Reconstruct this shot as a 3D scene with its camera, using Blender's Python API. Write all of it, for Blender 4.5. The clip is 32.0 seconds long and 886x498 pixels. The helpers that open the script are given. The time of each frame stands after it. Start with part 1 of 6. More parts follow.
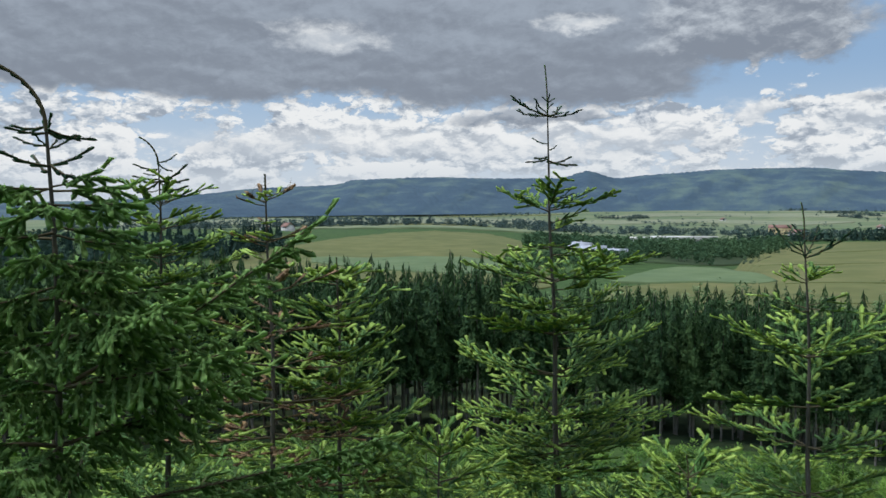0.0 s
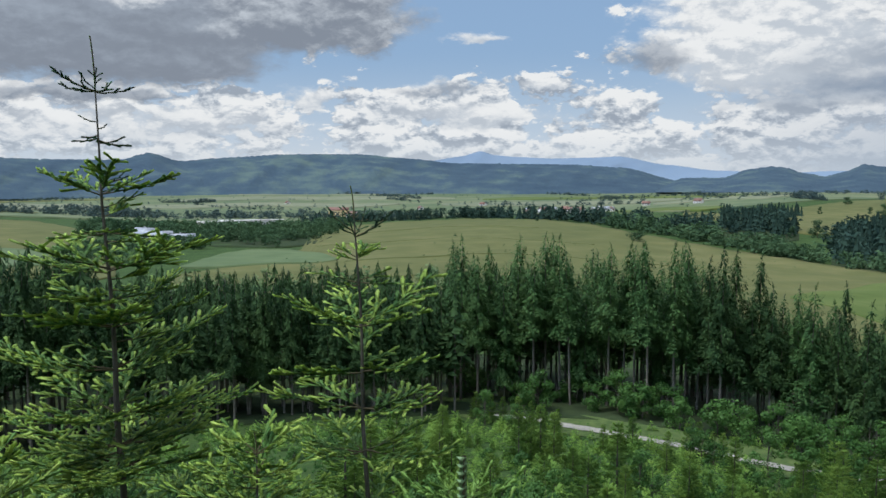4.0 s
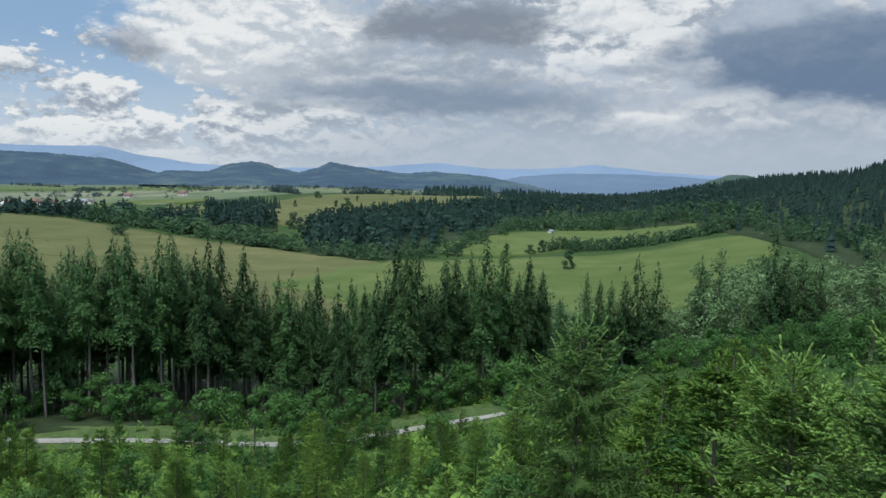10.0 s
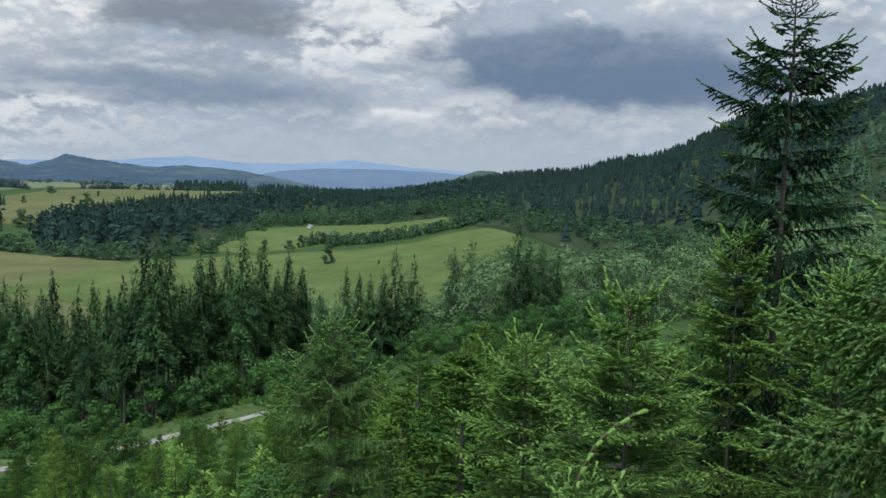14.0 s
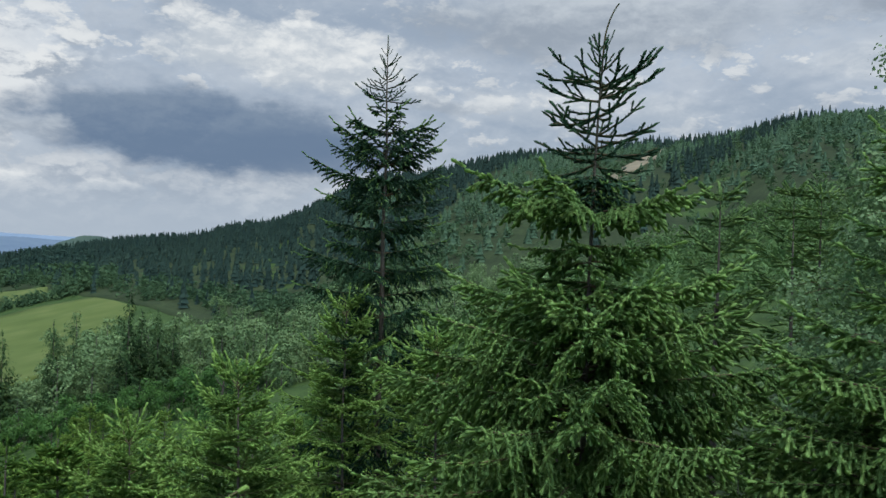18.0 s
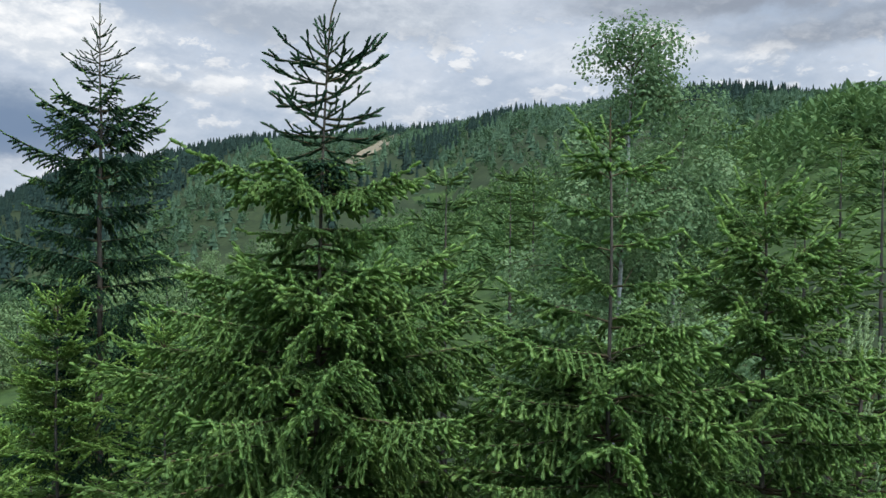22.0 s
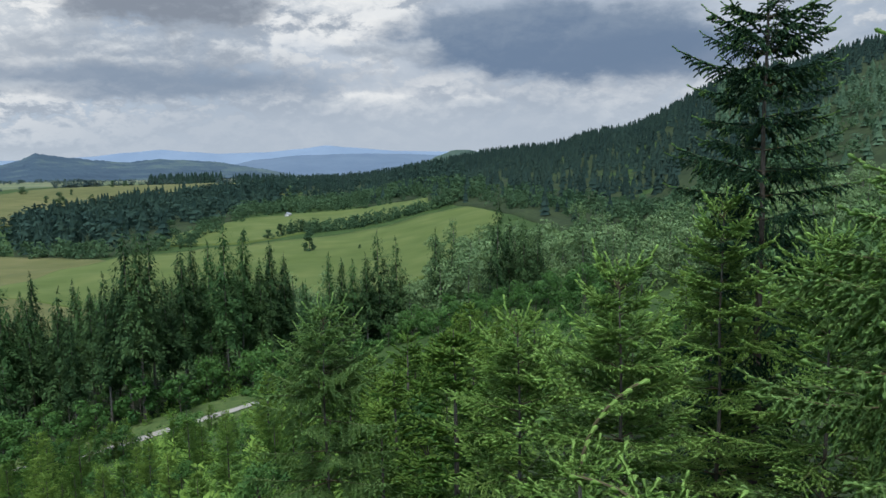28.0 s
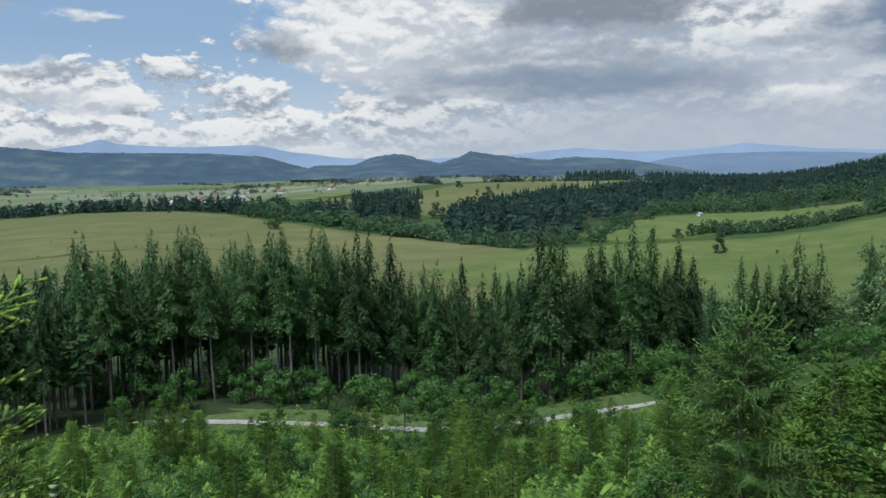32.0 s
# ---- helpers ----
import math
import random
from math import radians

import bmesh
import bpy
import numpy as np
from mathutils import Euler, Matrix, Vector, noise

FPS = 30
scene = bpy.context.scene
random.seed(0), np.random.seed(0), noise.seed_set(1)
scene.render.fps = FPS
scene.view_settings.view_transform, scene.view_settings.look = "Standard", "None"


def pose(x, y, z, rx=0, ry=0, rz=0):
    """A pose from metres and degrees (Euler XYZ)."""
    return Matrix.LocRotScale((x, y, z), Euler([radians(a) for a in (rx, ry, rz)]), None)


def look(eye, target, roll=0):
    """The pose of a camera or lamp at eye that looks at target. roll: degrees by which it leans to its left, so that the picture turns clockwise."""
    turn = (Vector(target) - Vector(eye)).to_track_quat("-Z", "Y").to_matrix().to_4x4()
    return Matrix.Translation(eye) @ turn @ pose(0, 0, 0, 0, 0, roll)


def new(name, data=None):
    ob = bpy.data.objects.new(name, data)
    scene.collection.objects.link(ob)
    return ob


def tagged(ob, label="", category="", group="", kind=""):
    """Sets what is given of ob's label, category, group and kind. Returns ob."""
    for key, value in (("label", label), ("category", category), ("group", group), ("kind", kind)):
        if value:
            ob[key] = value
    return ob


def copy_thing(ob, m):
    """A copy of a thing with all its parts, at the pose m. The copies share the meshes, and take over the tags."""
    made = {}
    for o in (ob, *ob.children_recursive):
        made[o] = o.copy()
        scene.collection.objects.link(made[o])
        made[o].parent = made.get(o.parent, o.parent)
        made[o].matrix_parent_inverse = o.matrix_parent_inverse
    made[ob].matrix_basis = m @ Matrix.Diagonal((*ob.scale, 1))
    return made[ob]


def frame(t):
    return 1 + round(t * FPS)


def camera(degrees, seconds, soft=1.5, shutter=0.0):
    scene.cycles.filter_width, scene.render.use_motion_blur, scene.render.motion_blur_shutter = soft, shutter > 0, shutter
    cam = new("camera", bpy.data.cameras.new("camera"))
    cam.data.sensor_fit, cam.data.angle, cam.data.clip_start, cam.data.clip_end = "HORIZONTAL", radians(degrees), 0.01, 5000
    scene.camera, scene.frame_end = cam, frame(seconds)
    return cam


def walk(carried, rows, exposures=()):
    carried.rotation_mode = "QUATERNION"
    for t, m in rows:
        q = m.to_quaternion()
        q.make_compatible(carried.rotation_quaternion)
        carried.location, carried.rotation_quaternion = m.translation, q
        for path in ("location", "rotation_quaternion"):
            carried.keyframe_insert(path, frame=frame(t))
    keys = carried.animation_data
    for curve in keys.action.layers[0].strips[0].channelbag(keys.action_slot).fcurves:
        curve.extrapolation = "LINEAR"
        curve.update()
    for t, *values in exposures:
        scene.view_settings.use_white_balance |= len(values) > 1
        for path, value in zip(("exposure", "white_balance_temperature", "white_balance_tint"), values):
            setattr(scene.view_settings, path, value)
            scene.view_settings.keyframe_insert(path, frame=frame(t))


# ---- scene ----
import itertools

cam = camera(58.53, 32.0, soft=1.5)


def shot(t, x, y, z, yaw, pitch, roll):
    """A row of the path: the eye, its heading, its pitch and its lean to the right, in degrees."""
    eye = Vector((x, y, z))
    a, b = radians(yaw), radians(pitch)
    way = Vector((-math.sin(a) * math.cos(b), math.cos(a) * math.cos(b), math.sin(b)))
    return t, look(eye, eye + way, -roll)


walk(cam, [
    shot(0, 0.131, 0.373, -0.000, -2.48, -4.00, 0.55),
    shot(0.5, 0.135, 0.382, 0.000, -6.23, -4.28, 0.40),
    shot(1, 0.120, 0.397, 0.003, -10.27, -4.46, 0.31),
    shot(1.5, 0.118, 0.391, 0.001, -14.33, -4.63, 0.13),
    shot(2, 0.110, 0.392, -0.001, -17.79, -4.58, 0.22),
    shot(2.5, 0.133, 0.401, -0.003, -21.52, -4.49, 0.29),
    shot(3, 0.131, 0.399, -0.002, -25.60, -4.78, 0.33),
    shot(3.5, 0.165, 0.360, 0.000, -29.44, -5.10, 0.17),
    shot(4, 0.180, 0.343, -0.005, -33.11, -5.34, 0.05),
    shot(4.5, 0.216, 0.310, -0.002, -36.66, -5.51, -0.19),
    shot(6.5, 0.297, 0.215, -0.008, -50.27, -5.66, -1.07),
    shot(7, 0.319, 0.173, -0.009, -53.68, -5.46, -1.07),
    shot(7.5, 0.333, 0.158, -0.005, -56.93, -5.46, -1.18),
    shot(8, 0.339, 0.154, -0.011, -59.92, -5.46, -1.26),
    shot(8.5, 0.344, 0.162, -0.009, -62.52, -5.52, -1.13),
    shot(9, 0.353, 0.138, -0.011, -64.96, -5.53, -1.08),
    shot(9.5, 0.362, 0.118, -0.005, -67.16, -5.49, -1.27),
    shot(10, 0.363, 0.111, -0.007, -69.26, -5.38, -1.53),
    shot(10.5, 0.357, 0.091, -0.003, -71.24, -5.44, -1.82),
    shot(11, 0.342, 0.053, 0.001, -72.86, -5.64, -2.01),
    shot(11.5, 0.353, 0.057, 0.000, -74.44, -5.94, -2.14),
    shot(12, 0.367, 0.040, -0.006, -76.18, -6.19, -2.11),
    shot(12.5, 0.373, 0.004, -0.011, -78.54, -6.24, -1.85),
    shot(13, 0.368, -0.007, -0.012, -81.19, -6.05, -1.76),
    shot(13.5, 0.394, -0.037, -0.022, -83.81, -5.58, -1.84),
    shot(14, 0.387, -0.025, -0.017, -86.61, -5.24, -1.86),
    shot(14.5, 0.368, -0.026, -0.010, -89.75, -4.92, -1.92),
    shot(16.5, 0.353, -0.110, 0.020, -103.00, -2.18, -2.15),
    shot(17, 0.347, -0.114, 0.023, -106.57, -1.51, -1.81),
    shot(17.5, 0.343, -0.128, 0.028, -109.90, -0.69, -1.59),
    shot(18, 0.357, -0.148, 0.033, -113.48, 0.28, -1.56),
    shot(18.5, 0.369, -0.171, 0.033, -117.03, 0.95, -1.85),
    shot(19, 0.372, -0.195, 0.023, -120.48, 1.53, -2.12),
    shot(19.5, 0.377, -0.214, 0.028, -123.66, 1.87, -2.19),
    shot(20, 0.375, -0.213, 0.028, -126.83, 2.25, -2.17),
    shot(20.5, 0.380, -0.220, 0.031, -129.57, 2.53, -1.97),
    shot(21, 0.382, -0.227, 0.031, -131.84, 2.39, -1.58),
    shot(21.5, 0.378, -0.230, 0.031, -132.72, 1.33, -0.90),
    shot(22, 0.362, -0.209, 0.024, -132.36, -0.48, -0.41),
    shot(22.5, 0.391, -0.212, 0.007, -131.11, -2.40, -0.24),
    shot(23, 0.406, -0.220, -0.016, -129.48, -4.55, -0.05),
    shot(23.5, 0.400, -0.192, -0.013, -126.58, -6.32, 0.19),
    shot(24, 0.421, -0.183, -0.018, -122.75, -7.44, 0.36),
    shot(24.5, 0.433, -0.166, -0.020, -118.73, -8.24, 0.63),
    shot(25, 0.428, -0.142, -0.024, -114.34, -8.25, 0.73),
    shot(25.5, 0.404, -0.124, -0.030, -109.27, -7.72, 0.96),
    shot(27.5, 0.425, 0.014, -0.031, -92.45, -6.85, 0.88),
    shot(28, 0.432, 0.049, -0.025, -88.04, -6.63, 0.99),
    shot(28.5, 0.433, 0.079, -0.020, -83.75, -6.33, 0.89),
    shot(29, 0.427, 0.121, -0.011, -80.12, -6.21, 0.87),
    shot(29.5, 0.421, 0.153, 0.001, -76.80, -6.19, 0.73),
    shot(30, 0.412, 0.174, 0.007, -73.38, -6.14, 0.80),
    shot(30.5, 0.398, 0.187, 0.005, -69.98, -6.04, 0.90),
    shot(31, 0.383, 0.209, 0.004, -66.42, -5.92, 0.92),
    shot(31.5, 0.367, 0.237, 0.003, -62.68, -6.03, 0.99),
    shot(32, 0.353, 0.262, 0.004, -58.96, -6.34, 0.73),
], exposures=[(0, 0.06, 6500, 9), (4, 0.05, 6500, 9), (9, 0.0, 6450, 8), (19, 0.0, 6450, 8), (20, 0.06, 6450, 8), (21, 0.22, 6500, 9), (22, 0.36, 6600, 10), (23, 0.58, 6900, 10), (24, 0.95, 7200, 13), (25, 0.88, 7200, 13), (27.5, 0.08, 6550, 9), (32, 0.04, 6500, 9)])


# ---- world, sun ----
SUN_HEADING, SUN_HEIGHT = 80.0, 64.0


def aim(h, el):
    h, el = radians(h), radians(el)
    return Vector((-math.sin(h) * math.cos(el), math.cos(h) * math.cos(el), math.sin(el)))


sun = new("sun", bpy.data.lights.new("sun", "SUN"))
sun.data.energy, sun.data.angle, sun.data.color = 2.3, radians(16), (1.0, 0.97, 0.91)
sun.matrix_world = look((0, 0, 0), -aim(SUN_HEADING, SUN_HEIGHT))

world = bpy.data.worlds.new("world")
scene.world = world
world.use_nodes = True
WT = world.node_tree
WT.nodes.clear()


def wn(kind, *links, **sets):
    """A node of the world with its inputs: numbers, tuples or the sockets of other nodes."""
    n = WT.nodes.new(kind)
    for k, val in sets.items():
        set_prop(n, k, val)
    for sock, val in zip(n.inputs, links):
        if val is None:
            continue
        if isinstance(val, bpy.types.NodeSocket):
            WT.links.new(val, sock)
        else:
            sock.default_value = val
    return n


def set_prop(n, k, val):
    if k == "operation":
        n.operation = val
    elif k == "sky_type":
        n.sky_type = val
    elif k == "interpolation_type":
        n.interpolation_type = val
    elif k == "data_type":
        n.data_type = val


def wm(op, a, b=0.0, c=0.0):
    return wn("ShaderNodeMath", a, b, c, operation=op).outputs[0]


def wstep(x, lo, hi, a=0.0, b=1.0):
    return wn("ShaderNodeMapRange", x, lo, hi, a, b, interpolation_type="SMOOTHSTEP").outputs[0]


def wmix(fac, a, b):
    n = WT.nodes.new("ShaderNodeMixRGB")
    for sock, val in zip(n.inputs, (fac, a, b)):
        if isinstance(val, bpy.types.NodeSocket):
            WT.links.new(val, sock)
        else:
            sock.default_value = val
    return n.outputs[0]


sky = WT.nodes.new("ShaderNodeTexSky")
sky.sky_type, sky.sun_disc = "NISHITA", False
sky.sun_elevation, sky.sun_rotation = radians(SUN_HEIGHT), radians(-SUN_HEADING)
sky.air_density, sky.dust_density = 1.0, 1.5
ray = wn("ShaderNodeTexCoord").outputs["Generated"]
flat = wn("ShaderNodeSeparateXYZ", ray)
rx_, ry_, rz_ = flat.outputs
turned = wm("MULTIPLY", wm("ARCTAN2", wm("MULTIPLY", rx_, -1.0), ry_), 57.29578)
raised = wm("MULTIPLY", wm("ARCSINE", rz_), 57.29578)


def wnoise(vec, scale, detail, rough, lac=2.0, bend=0.0):
    n = WT.nodes.new("ShaderNodeTexNoise")
    WT.links.new(vec, n.inputs["Vector"])
    for k, val in (("Scale", scale), ("Detail", detail), ("Roughness", rough), ("Lacunarity", lac), ("Distortion", bend)):
        n.inputs[k].default_value = val
    return n


def shifted(vec, by):
    return wn("ShaderNodeVectorMath", vec, by, operation="ADD").outputs[0]


def puffs(vec, scale):
    """Heaped cloud: rounded cells upon cells."""
    n = WT.nodes.new("ShaderNodeTexVoronoi")
    n.feature = "SMOOTH_F1"
    warp = wnoise(vec, scale * 1.6, 5, 0.55)
    bent = wn("ShaderNodeVectorMath", wn("ShaderNodeVectorMath", warp.outputs["Color"], (0.05, 0.05, 0.05), operation="MULTIPLY").outputs[0], vec, operation="ADD").outputs[0]
    WT.links.new(bent, n.inputs["Vector"])
    for k, val in (("Scale", scale), ("Detail", 4.0), ("Roughness", 0.55), ("Lacunarity", 2.2), ("Smoothness", 0.3)):
        n.inputs[k].default_value = val
    return wm("SUBTRACT", 0.5, n.outputs["Distance"])


# rays stretched in height, so that clouds are wider than they are high
squash = wn("ShaderNodeVectorMath", ray, (1.0, 1.0, 2.0), operation="MULTIPLY").outputs[0]


def heap(vec):
    return wm("ADD", wm("MULTIPLY", wm("SUBTRACT", wnoise(vec, 9.0, 9, 0.56).outputs[0], 0.5), 1.0), wm("MULTIPLY", puffs(vec, 15.0), 0.75))


n_main = heap(squash)
n_side = heap(shifted(squash, (0.005, 0.003, 0.016)))
n_soft = wm("SUBTRACT", wnoise(squash, 5.0, 5, 0.5).outputs[0], 0.5)
n_curl = wnoise(squash, 13.0, 7, 0.6)
relief = wm("MULTIPLY", wm("SUBTRACT", n_main, n_side), 1.5)
split = wn("ShaderNodeSeparateColor", n_curl.outputs["Color"]).outputs
bend_h = wm("MULTIPLY", wm("SUBTRACT", split[0], 0.5), 6.0)
bend_e = wm("MULTIPLY", wm("SUBTRACT", split[1], 0.5), 3.0)
head_w, el_w = wm("ADD", turned, bend_h), wm("ADD", raised, bend_e)


def oval(h, el, wide, up, down):
    """How far a ray lies from the middle of a cloud, in its own half sizes (degrees), and its height in it."""
    u = wm("MULTIPLY", wm("SUBTRACT", head_w, h), 1.0 / wide)
    v = wm("SUBTRACT", el_w, el)
    v = wm("MAXIMUM", wm("MULTIPLY", v, 1.0 / up), wm("MULTIPLY", v, -1.0 / down))
    return wm("SQRT", wm("ADD", wm("MULTIPLY", u, u), wm("MULTIPLY", v, v)))


WHITE, PALE, GREY, LEAD, SLATE = (0.80, 0.815, 0.83, 1), (0.52, 0.57, 0.635, 1), (0.32, 0.37, 0.445, 1), (0.225, 0.26, 0.32, 1), (0.150, 0.215, 0.325, 1)
STEEL = (0.225, 0.29, 0.39, 1)
air = wn("ShaderNodeVectorMath", sky.outputs[0], (0.085, 0.085, 0.085), operation="MULTIPLY").outputs[0]
air = wmix(0.65, air, (0.29, 0.46, 0.72, 1))
air = wmix(wstep(raised, 0.0, 9.0, 0.75, 0.0), air, (0.60, 0.68, 0.77, 1))


def clear(h, el, wide, up, down, weight):
    return wstep(oval(h, el, wide, up, down), 0.35, 1.25, -weight, 0.0)


def cumulus():
    """The broken field of small heaped clouds over the far mountains, open in places."""
    gaps = [clear(-37.5, 11, 7.5, 8, 3.4, 0.62), clear(-20.5, 6.6, 4.0, 1.2, 0.8, 0.5), clear(-31, 7.5, 4, 2, 1.5, 0.4), clear(4, 5.4, 8, 0.6, 0.5, 0.22)]
    cov = n_main
    for g in gaps:
        cov = wm("ADD", cov, g)
    cov = wm("ADD", cov, wstep(raised, 4.5, 8.5, 0.36, 0.0))
    cover = wstep(cov, -0.36, -0.2)
    tone = wm("ADD", wm("ADD", 0.62, wm("MULTIPLY", relief, 2.0)), wm("MULTIPLY", n_soft, 0.9))
    ramp = WT.nodes.new("ShaderNodeValToRGB")
    WT.links.new(tone, ramp.inputs[0])
    e = ramp.color_ramp.elements
    e[0].position, e[0].color, e[1].position, e[1].color = 0.08, GREY, 0.92, WHITE
    e.new(0.45).color = PALE
    return cover, ramp.outputs[0]


cover, heaped = cumulus()
seen = wmix(cover, air, heaped)
# a high pale veil towards the wooded hill
veiled = wm("MULTIPLY", wstep(wm("MULTIPLY", turned, -1.0), 46.0, 84.0, 0.0, 0.86), wstep(wm("ADD", n_main, wm("MULTIPLY", n_soft, 0.8)), -0.5, 0.1, 1.0, 0.55))
veil_tone = wmix(wstep(wm("ADD", wm("MULTIPLY", relief, 0.2), wm("MULTIPLY", n_soft, 1.6)), -0.38, 0.38), (0.335, 0.395, 0.485, 1), (0.56, 0.60, 0.66, 1))
seen = wmix(veiled, seen, veil_tone)


def cloud(h, el, wide, up, down, top, base, edge=0.16, rough=0.5, full=1.0, lit=1.0):
    """One cloud over those behind it: brighter on its heaped top, level and darker below."""
    global seen
    far = wm("SUBTRACT", oval(h, el, wide, up, down), wm("MULTIPLY", n_main, rough))
    mask = wstep(far, 1.0 - edge, 1.0 + edge, full, 0.0)
    v = wm("MULTIPLY", wm("SUBTRACT", el_w, el), 0.5 / up)
    tone = wstep(wm("ADD", wm("ADD", v, wm("MULTIPLY", relief, 0.7 * lit)), wm("MULTIPLY", n_soft, 1.3 * lit)), -0.35, 0.62)
    seen = wmix(mask, seen, wmix(tone, base, top))


# over the long ridge: one great dark sheet with a level base, and bright heaps below it
cloud(6, 3.6, 16, 1.6, 1.2, WHITE, PALE, 0.5, 0.6, 0.8)
cloud(-14, 3.4, 13, 1.5, 1.1, WHITE, PALE, 0.5, 0.6, 0.75)
cloud(14, 9.5, 22, 9, 3.1, GREY, LEAD, 0.14, 0.22, 1.0, 0.8)
cloud(-8, 9.4, 17, 8, 3.7, GREY, LEAD, 0.13, 0.25, 1.0, 0.8)
cloud(-24, 11.2, 8.5, 5, 3.3, PALE, LEAD, 0.16, 0.3, 1.0)
cloud(-9, 5.3, 7, 0.8, 0.55, GREY, LEAD, 0.3, 0.4, 0.85)
cloud(5.5, 10.6, 5.5, 1.6, 0.9, WHITE, PALE, 0.4, 0.8, 0.75)
cloud(-12.5, 11.6, 3.2, 0.8, 0.5, WHITE, PALE, 0.4, 0.8, 0.8)
# loose heaps against the blue
cloud(-35.6, 9.3, 2.4, 0.55, 0.35, WHITE, PALE, 0.35, 0.7, 0.9)
cloud(-40.5, 6.6, 2.2, 0.4, 0.3, WHITE, PALE, 0.4, 0.7, 0.8)
cloud(-32.5, 6.0, 3.5, 1.0, 0.6, WHITE, GREY, 0.3, 0.7, 0.9)
cloud(-23.5, 5.3, 3.0, 1.5, 0.8, WHITE, PALE, 0.3, 0.7, 0.9)
cloud(-35.5, 4.2, 8, 1.0, 0.7, WHITE, PALE, 0.4, 0.7, 0.8)
# broken towers, their bases dark, over the valley's end
cloud(-57, 8.5, 13, 7.5, 5.0, WHITE, PALE, 0.2, 0.55, 1.0, 2.0)
cloud(-47.2, 8.0, 2.8, 1.4, 1.1, GREY, LEAD, 0.4, 0.5, 0.75)
cloud(-76, 10.0, 16, 6.5, 3.2, WHITE, GREY, 0.3, 0.5, 0.85, 2.0)
cloud(-67, 7.0, 12, 2.2, 1.4, PALE, GREY, 0.4, 0.5, 0.8)
cloud(-70, 10.5, 7.5, 2.0, 2.2, GREY, LEAD, 0.22, 0.5, 0.95)
cloud(-68, 5.2, 14, 1.5, 1.1, STEEL, STEEL, 0.4, 0.35, 0.9, 0.6)
cloud(-58, 4.6, 7, 0.8, 0.5, PALE, GREY, 0.5, 0.4, 0.7)
cloud(-80.0, 10.8, 4.5, 2.2, 1.2, WHITE, PALE, 0.3, 0.7, 0.95)
cloud(-96, 8.2, 12.5, 2.9, 3.2, STEEL, SLATE, 0.22, 0.32, 1.0, 0.6)
cloud(-104, 6.8, 8, 2.0, 2.2, SLATE, SLATE, 0.35, 0.3, 0.9, 0.4)
cloud(-84, 7.2, 5, 1.0, 0.7, PALE, GREY, 0.4, 0.5, 0.8)
cloud(-83.0, 3.9, 4.2, 0.9, 0.5, WHITE, PALE, 0.3, 0.5, 0.95)
cloud(-90.5, 3.6, 3.0, 0.6, 0.4, WHITE, PALE, 0.4, 0.5, 0.8)
cloud(-100, 13.8, 8, 2.6, 2.2, WHITE, PALE, 0.3, 0.6, 1.0)
cloud(-106, 12.5, 9, 3.8, 2.2, WHITE, PALE, 0.3, 0.7, 0.9)
cloud(-124, 16.0, 15, 3.2, 2.6, PALE, GREY, 0.4, 0.5, 0.95, 0.7)
cloud(-113, 10.6, 4.5, 0.8, 0.6, PALE, GREY, 0.5, 0.5, 0.7)
cloud(-123, 10.2, 10, 1.8, 1.6, WHITE, PALE, 0.5, 0.5, 0.6, 0.6)
cloud(-150, 16.6, 14, 2.6, 2.0, GREY, LEAD, 0.4, 0.6, 0.9, 0.8)
cloud(-162, 13.8, 12, 1.6, 1.2, GREY, LEAD, 0.5, 0.5, 0.8)
cloud(-146, 12.6, 9, 1.6, 1.0, WHITE, PALE, 0.5, 0.5, 0.7)
low = wstep(raised, 0.2, 3.4, 0.72, 0.0)
seen = wmix(low, seen, wmix(wstep(wm("MULTIPLY", turned, -1.0), 45.0, 75.0), (0.56, 0.62, 0.69, 1), (0.405, 0.47, 0.56, 1)))
seen = wmix(wm("MULTIPLY", wstep(wm("MULTIPLY", turned, -1.0), 50.0, 70.0), wstep(raised, 2.2, 5.2, 0.72, 0.0)), seen, (0.43, 0.495, 0.585, 1))
seen = wmix(wstep(rz_, -0.05, 0.0, 1.0, 0.0), seen, (0.10, 0.13, 0.09, 1))
# brightness added to the unseen sky round the sun, for more soft light
near_sun = wn("ShaderNodeVectorMath", ray, tuple(aim(SUN_HEADING, SUN_HEIGHT)), operation="DOT_PRODUCT").outputs["Value"]
sun_lift = wstep(near_sun, 0.52, 0.96, 1.0, 4.6)
seen = wn("ShaderNodeVectorMath", seen, wn("ShaderNodeCombineXYZ", sun_lift, sun_lift, sun_lift).outputs[0], operation="MULTIPLY").outputs[0]
back = WT.nodes.new("ShaderNodeBackground")
WT.links.new(seen, back.inputs[0])
back.inputs[1].default_value = 1.0
wout = WT.nodes.new("ShaderNodeOutputWorld")
WT.links.new(back.outputs[0], wout.inputs[0])

